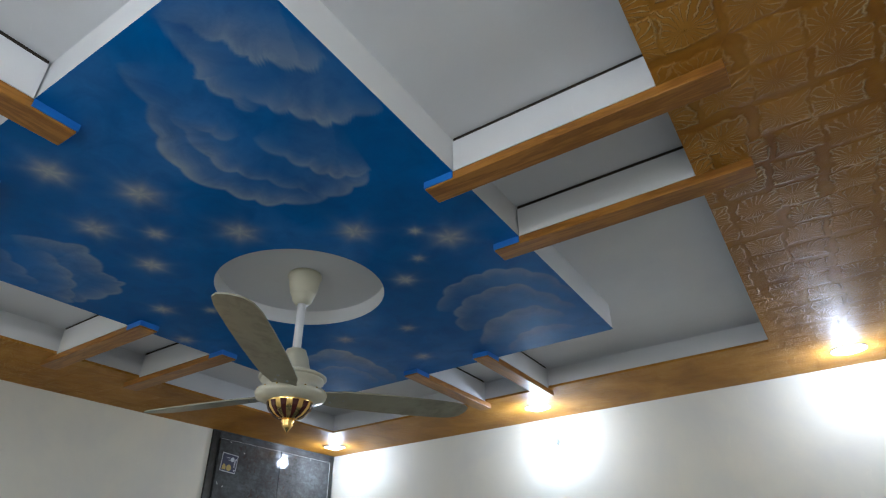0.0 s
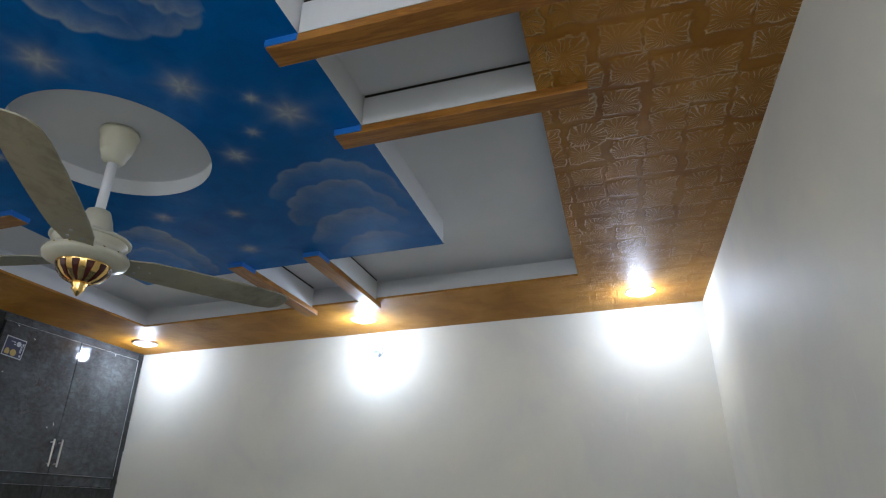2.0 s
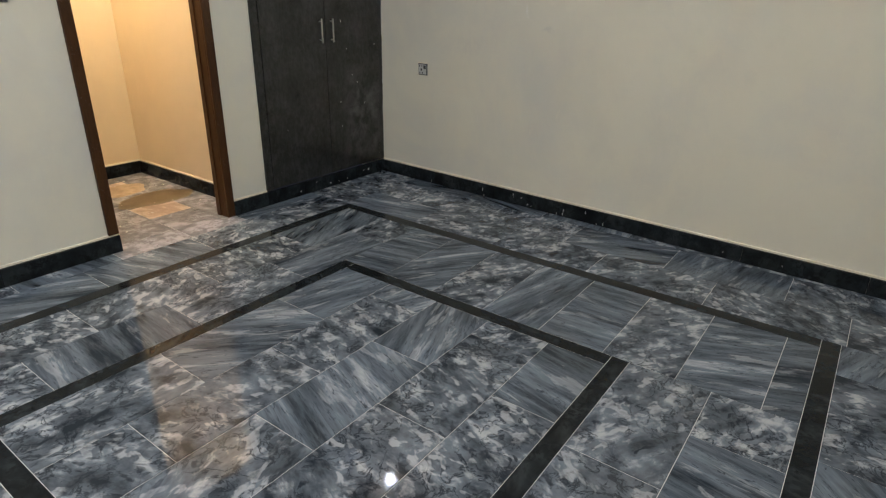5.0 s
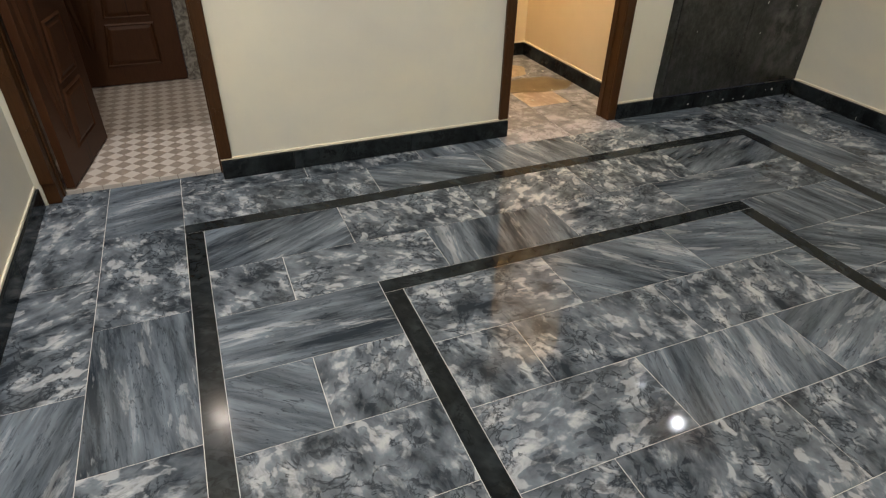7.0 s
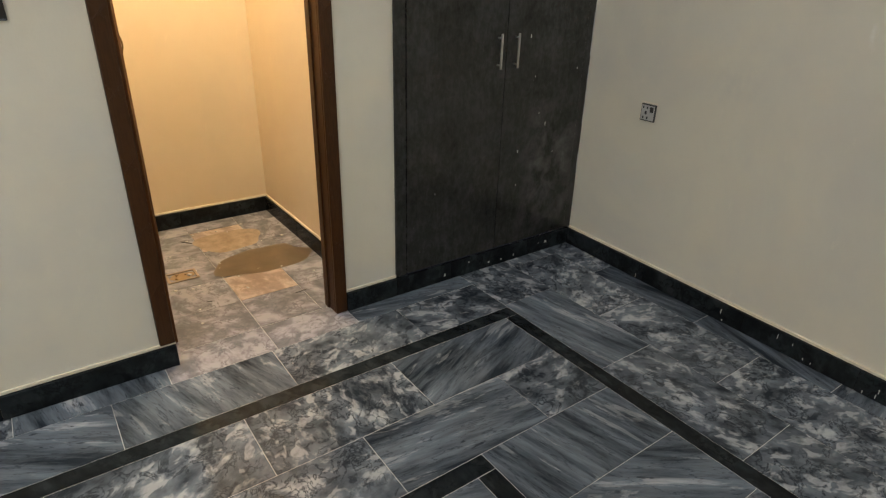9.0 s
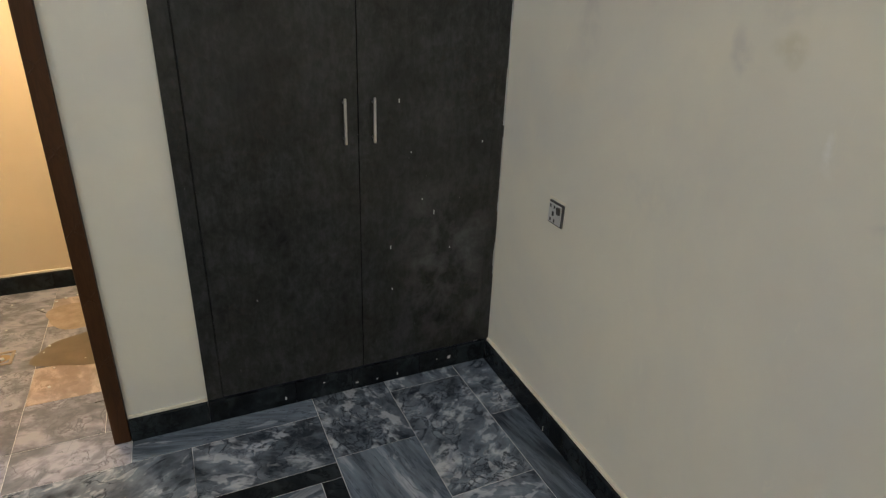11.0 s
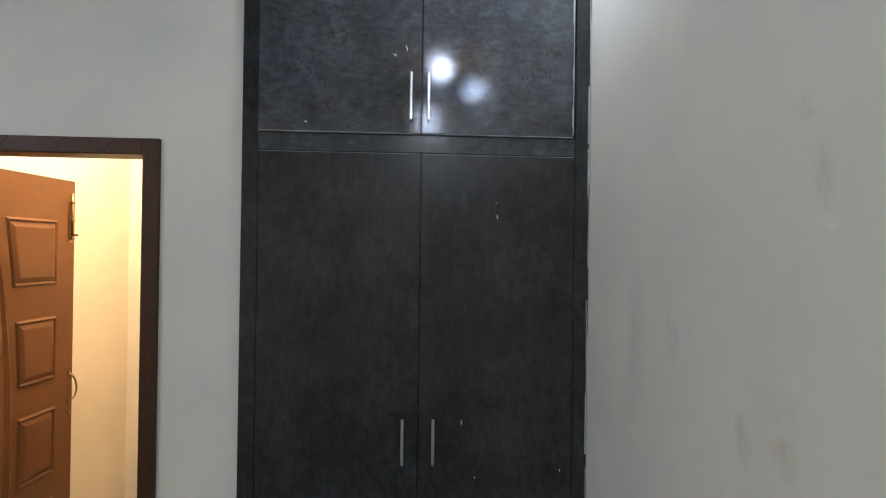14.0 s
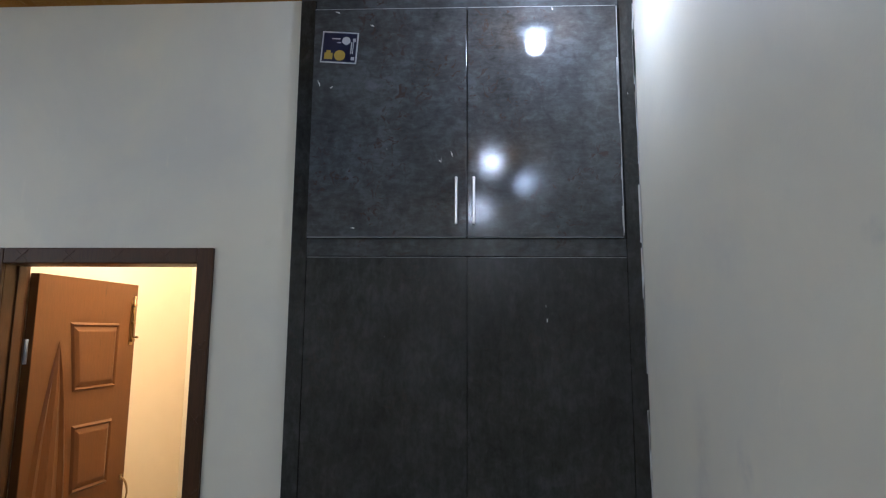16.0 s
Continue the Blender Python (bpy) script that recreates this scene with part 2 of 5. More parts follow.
def brown_stucco():
    """Plaster stamped in loose square dabs, each with thin ridges pulled out from a point."""
    n = Nodes("brown_stamped_stucco", 0.52, spec=0.14)
    c = n.coords()
    flat = n.scaled(c, (1, 1, 0))
    warped = n.node("VectorMath", flat, n.node("VectorMath", n.node("TexNoise", flat, None, 11.0, 4.0, out=1), (0.045, 0.045, 0), operation="MULTIPLY"), operation="ADD")
    grid = n.scaled(warped, (7.9, 7.6, 0))
    v = n.tree.nodes.new("ShaderNodeTexVoronoi")
    v.voronoi_dimensions, v.distance = "2D", "CHEBYCHEV"
    v.inputs["Scale"].default_value = 1.0
    v.inputs["Randomness"].default_value = 0.26
    n.put(grid, v.inputs["Vector"])
    away = n.node("VectorMath", n.node("VectorMath", grid, v.outputs["Position"], operation="SUBTRACT"), (0.06, -0.10, 0), operation="ADD")
    sep = n.tree.nodes.new("ShaderNodeSeparateXYZ")
    n.put(away, sep.inputs[0])
    angle = n.math("ARCTAN2", sep.outputs[1], sep.outputs[0])
    dist = n.math("ADD", v.outputs["Distance"], n.math("MULTIPLY_ADD", n.noise(flat, 30.0, 3), 0.20, -0.10))
    wob = n.math("MULTIPLY", n.noise(flat, 24.0, 4), 9.0)
    ray = n.math("SINE", n.math("ADD", n.math("MULTIPLY", angle, 20.0), wob))
    inside = n.ramp(dist, (0.05, 0.0), (0.12, 0.55), (0.36, 1.0), (0.43, 0.0))
    broken = n.ramp(n.noise(flat, 13.0, 3, 0.6), (0.42, 0.0), (0.56, 1.0))
    rim = n.math("MULTIPLY", n.ramp(dist, (0.375, 0.0), (0.41, 1.0), (0.445, 0.0)), n.ramp(n.noise(n.scaled(flat, (1, 1, 1), (3, 1, 0)), 17.0, 3), (0.46, 0.0), (0.56, 1.0)))
    ridge = n.math("MULTIPLY", n.math("MULTIPLY", n.ramp(ray, (0.58, 0.0), (0.92, 1.0)), inside), n.math("MULTIPLY_ADD", broken, 0.7, 0.3))
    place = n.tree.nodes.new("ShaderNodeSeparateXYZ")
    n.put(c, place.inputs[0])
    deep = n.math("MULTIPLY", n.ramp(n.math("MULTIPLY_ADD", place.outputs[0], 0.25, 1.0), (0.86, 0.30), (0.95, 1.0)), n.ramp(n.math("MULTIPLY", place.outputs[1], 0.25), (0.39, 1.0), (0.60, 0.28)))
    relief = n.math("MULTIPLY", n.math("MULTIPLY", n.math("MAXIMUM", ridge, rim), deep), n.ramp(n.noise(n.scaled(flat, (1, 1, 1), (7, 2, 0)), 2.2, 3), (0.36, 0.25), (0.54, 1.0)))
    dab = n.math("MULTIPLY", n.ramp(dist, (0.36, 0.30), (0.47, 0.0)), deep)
    coarse = n.noise(flat, 30.0, 6, 0.65)
    height = n.math("ADD", n.math("ADD", relief, dab), n.math("MULTIPLY", coarse, 0.38))
    wash = n.noise(flat, 4.0, 5, 0.6, 0.5)
    col = n.ramp(wash, (0.30, (0.26, 0.105, 0.008)), (0.52, (0.38, 0.170, 0.017)), (0.72, (0.46, 0.23, 0.037)))
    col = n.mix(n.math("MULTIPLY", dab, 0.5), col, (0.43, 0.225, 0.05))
    # shade in the creases round each dab, painted as darker brown
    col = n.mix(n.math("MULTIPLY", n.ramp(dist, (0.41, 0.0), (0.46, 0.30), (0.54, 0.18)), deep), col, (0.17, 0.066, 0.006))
    # ridges coloured paler to stand for their side-lit highlights, which the bump barely shows
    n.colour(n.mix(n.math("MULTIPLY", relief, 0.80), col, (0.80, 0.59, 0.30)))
    return n.bump(height, 1.0, 0.009).mat


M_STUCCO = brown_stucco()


def sky_paint():
    n = Nodes("sky_mural_paint", 0.5, spec=0.10)
    a = n.tree.nodes.new("ShaderNodeAttribute")
    a.attribute_name = "mural"
    c = n.coords()
    col = n.mix(n.ramp(n.noise(c, 10.0, 7, 0.65, 0.6), (0.42, 0.0), (0.72, 0.5)), a.outputs[0], (0.003, 0.070, 0.25))
    n.colour(col)
    return n.bump(n.noise(c, 60.0, 2), 0.08, 0.003).mat


M_SKY = sky_paint()
M_BLUE = Nodes("bright_blue_paint", 0.4).colour((0.02, 0.17, 0.58)).mat


def wood(name, dark, light, gloss, along=0, figure=42.0):
    n = Nodes(name, gloss, spec=0.28)
    c = n.coords()
    scale = [9.0, 9.0, 9.0]
    scale[along] = 0.9
    rnd = n.node("ObjectInfo", out=5)
    grain = n.noise(n.scaled(c, tuple(scale)), 3.0, 6, 0.6, 1.1, n.math("MULTIPLY", rnd, 20.0))
    fine = n.noise(n.scaled(c, tuple(v * 6 for v in scale)), 4.0, 3, 0.6)
    rings = n.math("SINE", n.math("MULTIPLY", grain, figure))
    fac = n.math("ADD", n.math("MULTIPLY", rings, 0.10), n.math("MULTIPLY_ADD", fine, 0.30, 0.32))
    col = n.ramp(fac, (0.18, dark), (0.56, light))
    knot = n.ramp(n.noise(n.scaled(c, tuple(v * 0.55 for v in scale)), 2.4, 4, 0.6, 1.4, n.math("MULTIPLY", rnd, 33.0)), (0.66, 0.0), (0.72, 0.85))
    n.colour(n.mix(knot, col, tuple(v * 0.45 for v in dark)))
    return n.bump(fine, 0.12, 0.003).mat


M_STRIP = wood("stained_ceiling_wood", (0.12, 0.044, 0.006), (0.38, 0.165, 0.028), 0.36, 0, 24.0)
M_STRIP_Y = wood("stained_ceiling_wood_cross", (0.12, 0.044, 0.006), (0.38, 0.165, 0.028), 0.36, 1, 24.0)
M_FRAME = wood("dark_stained_frame_wood", (0.036, 0.014, 0.004), (0.060, 0.024, 0.007), 0.42, 2)
M_DOOR = wood("orange_brown_door_skin", (0.112, 0.040, 0.009), (0.132, 0.049, 0.0115), 0.42, 2)
M_DOORDARK = wood("dark_brown_door_skin", (0.045, 0.015, 0.005), (0.062, 0.022, 0.007), 0.55, 2)


def laminate(name, along, flowers, gloss, smear, tone, peel, sheen, cast=(1.0, 1.0, 1.0), grainy=0.36):
    n = Nodes(name, 0.2, spec=0.42)
    c = n.coords()
    scale = [7.0, 7.0, 7.0]
    scale[along] = 2.6
    grain = n.noise(n.scaled(c, tuple(scale)), 7.0, 8, 0.72, 0.3)
    cloud = n.noise(c, 5.0, 5, 0.6, 0.3)
    fac = n.math("ADD", n.math("MULTIPLY", grain, grainy), n.math("ADD", n.math("MULTIPLY", cloud, 0.76 - grainy), n.math("MULTIPLY", n.noise(c, 26.0, 4, 0.6, 0.8), 0.27)))
    col = n.ramp(fac, (0.37, tuple(v * k * tone for v, k in zip((0.0115, 0.0118, 0.0115), cast))), (0.52, tuple(v * k * tone for v, k in zip((0.024, 0.0256, 0.0264), cast))), (0.68, tuple(v * k * tone for v, k in zip((0.043, 0.0475, 0.0510), cast))))
    worn = n.math("MULTIPLY", n.ramp(n.noise(c, 21.0, 4, 0.6, 2.2), (0.575, 0.0), (0.63, 1.0)), n.ramp(n.noise(c, 3.1, 2), (0.47, 0.0), (0.60, flowers)))
    col = n.mix(worn, col, (0.052, 0.036, 0.030))
    speck = n.ramp(n.noise(n.scaled(c, (60, 60, 22)), 1.0, 1), (0.80, 0.0), (0.83, 0.7))
    col = n.mix(speck, col, (0.25, 0.25, 0.25))
    n.colour(col)
    sep = n.tree.nodes.new("ShaderNodeSeparateXYZ")
    n.put(c, sep.inputs[0])
    dusty = n.math("MULTIPLY", n.ramp(n.math("ABSOLUTE", n.math("SUBTRACT", sep.outputs[1], 3.36)), (0.10, 1.0), (0.24, 0.0)), n.ramp(n.math("ABSOLUTE", n.math("SUBTRACT", sep.outputs[2], 0.52)), (0.15, 1.0), (0.45, 0.0)))
    dusty = n.math("MULTIPLY", dusty, n.math("MULTIPLY", n.ramp(n.noise(n.node("VectorRotate", c, (0, 3.3, 0.5), (1, 0, 0), 0.7, rotation_type="AXIS_ANGLE"), 7.0, 5, 0.6, 0.35), (0.44, 0.0), (0.66, 1.0)), smear))
    n.colour(n.mix(dusty, col, (0.16, 0.16, 0.16)))
    n.rough(n.math("MULTIPLY_ADD", cloud, sheen, gloss))
    return n.bump(n.noise(c, 140.0, 2), peel, 0.0015).mat


M_LAM_H = laminate("charcoal_laminate_flat_grain", 1, 0.9, 0.044, 0.0, 2.5, 0.13, 0.05)
M_LAM_V = laminate("charcoal_laminate_upright_grain", 2, 0.25, 0.20, 0.40, 1.10, 0.1, 0.08, (1.06, 1.0, 0.90), 0.38)
# near-black brown that stands for shade in the gap above the beam casings
M_SHADOW_STRIP = wood("shadow_gap_brown", (0.018, 0.013, 0.009), (0.034, 0.026, 0.018), 0.8, 0)
M_EDGE = Nodes("worn_pale_edge", 0.6).colour((0.36, 0.37, 0.37)).mat
M_CAULK = Nodes("pale_filler_smear", 0.7).colour((0.55, 0.55, 0.53)).mat
M_STEEL = Nodes("brushed_steel", 0.28, 1.0).colour((0.62, 0.60, 0.57)).mat
M_CHROME = Nodes("chrome", 0.12, 1.0).colour((0.8, 0.8, 0.82)).mat
M_BRASS = Nodes("polished_gold", 0.16, 1.0).colour((0.86, 0.58, 0.20)).mat
M_OLDBRASS = Nodes("aged_brass", 0.35, 1.0).colour((0.30, 0.19, 0.08)).mat
M_MAROON = Nodes("dark_maroon_enamel", 0.25).colour((0.06, 0.012, 0.008)).mat


def fan_cream():
    n = Nodes("cream_enamel", 0.3)
    c = n.coords()
    n.colour(n.mix(n.ramp(n.noise(c, 8.0, 4), (0.5, 0.0), (0.75, 0.5)), (0.52, 0.50, 0.39), (0.38, 0.36, 0.27)))
    return n.mat


def blade_cream():
    n = Nodes("dusty_cream_blade", 0.42)
    c = n.coords()
    dust = n.noise(c, 3.2, 5, 0.6, 0.4)
    dust = n.math("ADD", n.math("MULTIPLY", dust, 0.6), n.math("MULTIPLY", n.noise(c, 14.0, 5, 0.65, 0.8), 0.4))
    n.colour(n.ramp(dust, (0.36, (0.14, 0.132, 0.095)), (0.50, (0.27, 0.257, 0.185)), (0.75, (0.33, 0.315, 0.235))))
    return n.mat


M_CREAM, M_BLADE = fan_cream(), blade_cream()
M_ROD = Nodes("white_enamel", 0.35).colour((0.72, 0.73, 0.76)).mat
M_PLASTIC = Nodes("off_white_plastic", 0.35).colour((0.62, 0.62, 0.60)).mat
M_SOCKET = Nodes("dull_socket_plastic", 0.4).colour((0.50, 0.50, 0.48)).mat
M_GREY = Nodes("grey_plastic", 0.45).colour((0.28, 0.30, 0.34)).mat
M_CUP = Nodes("blue_grey_plastic", 0.4).colour((0.40, 0.46, 0.55)).mat
M_RIM = Nodes("dark_grey_rim", 0.5).colour((0.055, 0.052, 0.048)).mat
M_DARK = Nodes("black_plastic", 0.3).colour((0.012, 0.012, 0.013)).mat
M_NAVY = Nodes("navy_print", 0.35).colour((0.008, 0.011, 0.036)).mat
M_PAPER = Nodes("white_paper", 0.5).colour((0.42, 0.43, 0.45)).mat
M_YELLOW = Nodes("yellow_print", 0.45).colour((0.36, 0.25, 0.04)).mat
M_SAND = Nodes("dry_sand", 0.9).colour((0.30, 0.20, 0.10)).mat


def glow(name, colour, strength):
    n = Nodes(name)
    n.bsdf.inputs["Emission Color"].default_value = (*colour, 1)
    n.bsdf.inputs["Emission Strength"].default_value = strength
    return n.mat


M_LENS = glow("lit_frosted_lens", COLD, 12.0)
M_BULB = glow("lit_bulb_glass", (0.70, 0.82, 1.0), 38.0)


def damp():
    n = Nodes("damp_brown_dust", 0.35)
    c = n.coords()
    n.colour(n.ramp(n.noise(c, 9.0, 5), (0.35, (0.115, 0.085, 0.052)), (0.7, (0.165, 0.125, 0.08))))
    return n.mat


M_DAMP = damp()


def tan_dust():
    n = Nodes("tan_dust", 0.7)
    n.colour(n.ramp(n.noise(n.coords(), 16.0, 5, 0.65), (0.35, (0.25, 0.19, 0.13)), (0.68, (0.38, 0.30, 0.22))))
    return n.mat


M_TAN = tan_dust()


def diamond_tile():
    n = Nodes("patterned_floor_tile", 0.3)
    c = n.coords()
    sep = n.tree.nodes.new("ShaderNodeSeparateXYZ")
    n.put(c, sep.inputs[0])
    a = n.math("MULTIPLY", n.math("ADD", sep.outputs[0], sep.outputs[1]), 12.0)
    b = n.math("MULTIPLY", n.math("SUBTRACT", sep.outputs[0], sep.outputs[1]), 12.0)
    chk = n.math("MODULO", n.math("ADD", n.math("FLOOR", a), n.math("FLOOR", b)), 2.0)
    tint = n.noise(c, 30.0, 3)
    n.colour(n.mix(n.math("ABSOLUTE", chk), (0.56, 0.52, 0.48), n.ramp(tint, (0.3, (0.27, 0.225, 0.19)), (0.7, (0.34, 0.285, 0.24)))))
    return n.mat


M_DIAMOND = diamond_tile()


def mosaic():
    n = Nodes("mottled_wall_tile", 0.3)
    c = n.coords()
    n.colour(n.ramp(n.noise(c, 24.0, 4, 0.6, 1.0), (0.4, (0.09, 0.08, 0.07)), (0.62, (0.30, 0.29, 0.26))))
    return n.mat


M_MOSAIC = mosaic()


# ---- building helpers ----
def box(bm, lo, hi, bevel=0.0):
    made = bmesh.ops.create_cube(bm, size=1.0)
    size = Vector(hi) - Vector(lo)
    mid = (Vector(hi) + Vector(lo)) / 2
    bmesh.ops.transform(bm, matrix=Matrix.Translation(mid) @ Matrix.Diagonal((*size, 1)), verts=made["verts"])
    if bevel:
        edges = {e for v in made["verts"] for e in v.link_edges}
        bmesh.ops.bevel(bm, geom=list(edges), offset=bevel, segments=2, profile=0.5, affect="EDGES")
    return bm


def boxes(*spans, bevel=0.0):
    bm = bmesh.new()
    for lo, hi in spans:
        box(bm, lo, hi, bevel)
    return bm


def turned_profile(points, steps=40):
    """A body of revolution about z from (radius, height) pairs."""
    bm = bmesh.new()
    rings = []
    for r, z in points:
        rings.append([bm.verts.new((r * math.cos(2 * math.pi * i / steps), r * math.sin(2 * math.pi * i / steps), z)) for i in range(steps)])
    for a, b in zip(rings, rings[1:]):
        for i in range(steps):
            j = (i + 1) % steps
            bm.faces.new((a[i], a[j], b[j], b[i]))
    bm.faces.new(rings[0][::-1])
    bm.faces.new(rings[-1])
    bmesh.ops.recalc_face_normals(bm, faces=bm.faces)
    return bm


def moved(bm, m):
    bmesh.ops.transform(bm, matrix=m, verts=bm.verts)
    return bm


SLANT = 0.043


def north_y(x):
    """The long north wall is out of square with the room."""
    return YN - SLANT * (x - XW)


def askew(bm):
    for v in bm.verts:
        v.co.y -= SLANT * (v.co.x - XW)
    return bm


def sag(bm):
    """The hung ceiling falls slightly towards the cupboard wall and follows the slanting north wall."""
    for v in bm.verts:
        x, y = v.co.x, v.co.y
        v.co.z += 0.006 * (x + 0.3) + 0.0105 * (y - 1.5) * max(0.0, -3.03 - x)
        v.co.y -= 0.015 * y * (x - XW)
    return bm


def mesh_of(name, bm, material, smooth=False):
    me = bpy.data.meshes.new(name)
    bm.to_mesh(me)
    bm.free()
    me.materials.append(material)
    if smooth:
        for p in me.polygons:
            p.use_smooth = True
    return me


def part(name, bm, material, parent, label="", smooth=False):
    ob = new(name, mesh_of(name, bm, material, smooth))
    ob.parent = parent
    if label:
        tagged(ob, label=label)
    return ob


def thing(name, place, label, category, group="", kind=""):
    ob = new(name)
    ob.empty_display_size = 0.05
    ob.matrix_basis = place if isinstance(place, Matrix) else Matrix.Translation(place)
    return tagged(ob, label, category, group, kind)


def structure(name, bm, material, label, category):
    return tagged(new(name, mesh_of(name, bm, material)), label, category, kind="structure")


# ---- the room's shell ----
XW, XE, YS, YN = -3.60, 0.407, -0.945, 3.59
TOP = 3.40
WT = 0.10
SLAB = 3.176
CEIL = 3.062
HX, HY0, HY1 = -5.03, 1.368, 2.28
BX, BY1 = -5.20, 0.55
D1 = (1.325, 2.126, 2.130)
D2 = (-0.920, -0.110, 2.130)
CUP0 = 2.395

structure("wall_west", boxes(
    ((XW - WT, D1[1], 0), (XW, CUP0, TOP)),
    ((XW - WT, D2[1], 0), (XW, D1[0], TOP)),
    ((XW - WT, D1[0], D1[2]), (XW, D1[1], TOP)),
    ((XW - WT, D2[0], D2[2]), (XW, D2[1], TOP)),
    ((XW - WT, YS - 0.15, 0), (XW, D2[0], TOP))), M_WALL, "matt cream painted wall with two door openings", "wall")
structure("wall_north", askew(boxes(((-4.3, YN, 0), (XE + 0.15, YN + 0.15, TOP)))), M_PATCHED, "long plain cream painted wall with patched spots", "wall")
structure("wall_east", boxes(((XE, YS - 0.15, 0), (XE + 0.15, north_y(XE) + 0.01, TOP))), M_WALL, "plain cream painted side wall", "wall")
structure("wall_south", boxes(((XW, YS - 0.15, 0), (XE, YS, TOP))), M_WALL, "plain cream painted wall beside the washroom door", "wall")
structure("hall_wall", boxes(
    ((HX - 0.12, HY0 - 0.12, 0), (HX, HY1 + 0.1, TOP)),
    ((HX, HY1, 0), (XW - WT, HY1 + 0.1, TOP)),
    ((HX, HY0 - 0.12, 0), (XW - WT, HY0, TOP))), M_HALLWALL, "warmly lit cream walls of the passage", "wall")
structure("hall_ceiling", boxes(((HX - 0.1, HY0 - 0.1, 3.0), (XW - WT, HY1 + 0.1, 3.1))), M_WHITE, "white painted ceiling over the passage", "ceiling")
structure("washroom_wall", boxes(
    ((BX - 0.1, YS - 0.15, 0), (BX, -0.93, TOP)), ((BX - 0.1, -0.25, 0), (BX, BY1, TOP)), ((BX - 0.1, -0.93, 2.05), (BX, -0.25, TOP)),
    ((BX, BY1, 0), (XW - WT, BY1 + 0.05, TOP)), ((BX, YS - 0.15, 0), (XW - WT, YS, TOP))), M_MOSAIC, "mottled grey tiled washroom walls", "wall")
structure("washroom_ceiling", boxes(((BX - 0.1, YS - 0.1, 2.9), (XW - WT, BY1 + 0.05, 3.0))), M_WHITE, "white painted washroom ceiling", "ceiling")
structure("ceiling_slab", boxes(((-4.3, YS - 0.15, SLAB), (XE + 0.15, YN + 0.15, SLAB + 0.2))), M_WHITE, "white painted slab seen inside the ceiling recess", "ceiling")

# ---- hung ceiling: brown band, white recess, painted island ----
IX0, IX1, IY0, IY1 = -2.455, -0.795, 0.172, 2.350
RX0, RX1, RY0, RY1 = -3.02, -0.246, -0.42, 2.968
FAN = (-1.627, 1.214)
HOLE = 0.316
FANTOP, FANSIZE = 3.136, 0.946
ROSE = (-1.646, 1.257)


band = bmesh.new()
loops = [[band.verts.new((x, y, z)) for x, y in ((x0, y0), (x1, y0), (x1, y1), (x0, y1))]
         for z in (CEIL, CEIL + 0.012) for x0, y0, x1, y1 in ((XW, YS, XE, YN + 0.07), (RX0, RY0, RX1, RY1))]
for a, b in ((0, 1), (1, 3), (3, 2), (2, 0)):
    for k in range(4):
        band.faces.new((loops[a][k], loops[a][(k + 1) % 4], loops[b][(k + 1) % 4], loops[b][k]))
bmesh.ops.recalc_face_normals(band, faces=band.faces)
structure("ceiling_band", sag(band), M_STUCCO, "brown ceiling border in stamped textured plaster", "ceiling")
e = 0.003
fascia = thing("ceiling_fascia", (0, 0, 0), "white stepped edge round the ceiling recess", "ceiling", kind="structure")
for span in [span for d, z0, z1 in ((0.0, CEIL + 0.013, CEIL + 0.070), (0.030, CEIL + 0.013, SLAB + 0.06)) for span in (
    ((RX0 - 0.02 - d, RY0 - 0.02 - d, z0), (RX0 - e - d, RY1 + 0.02 + d, z1)), ((RX1 + e + d, RY0 - 0.02 - d, z0), (RX1 + 0.02 + d, RY1 + 0.02 + d, z1)),
    ((RX0 - e - d, RY1 + e + d, z0), (RX1 + e + d, RY1 + 0.02 + d, z1)), ((RX0 - e - d, RY0 - 0.02 - d, z0), (RX1 + e + d, RY0 - e - d, z1)))]:
    part("fascia_board", sag(boxes(span)), M_WHITE, fascia)
fascia = thing("island_fascia", (0, 0, 0), "white upright sides of the painted ceiling panel", "ceiling", kind="structure")
for span in (
    ((IX0 + e, IY0 + e, CEIL + 0.004), (IX0 + 0.02, IY1 - e, SLAB + 0.06)), ((IX1 - 0.02, IY0 + e, CEIL + 0.004), (IX1 - e, IY1 - e, SLAB + 0.06)),
    ((IX0 + 0.02, IY0 + e, CEIL + 0.004), (IX1 - 0.02, IY0 + 0.02, SLAB + 0.06)), ((IX0 + 0.02, IY1 - 0.02, CEIL + 0.004), (IX1 - 0.02, IY1 - e, SLAB + 0.06))):
    part("fascia_board", sag(boxes(span)), M_WHITE, fascia)

STARS = [(-1.688, 0.326, 1.2), (-1.581, 0.52, 1.3), (-1.856, 0.55, 1.2), (-1.731, 0.673, 0.8), (-1.51, 0.812, 1.3),
         (-1.212, 1.011, 1.2), (-0.983, 1.205, 1.3), (-1.92, 0.787, 1.1), (-2.201, 1.029, 0.9), (-2.4, 1.278, 0.9), (-1.272, 1.365, 0.9),
         (-1.522, 1.732, 0.7), (-1.665, 2.052, 0.9), (-1.826, 1.68, 0.8), (-2.055, 1.141, 0.6), (-1.052, 1.114, 0.5), (-1.142, 1.263, 0.5)]


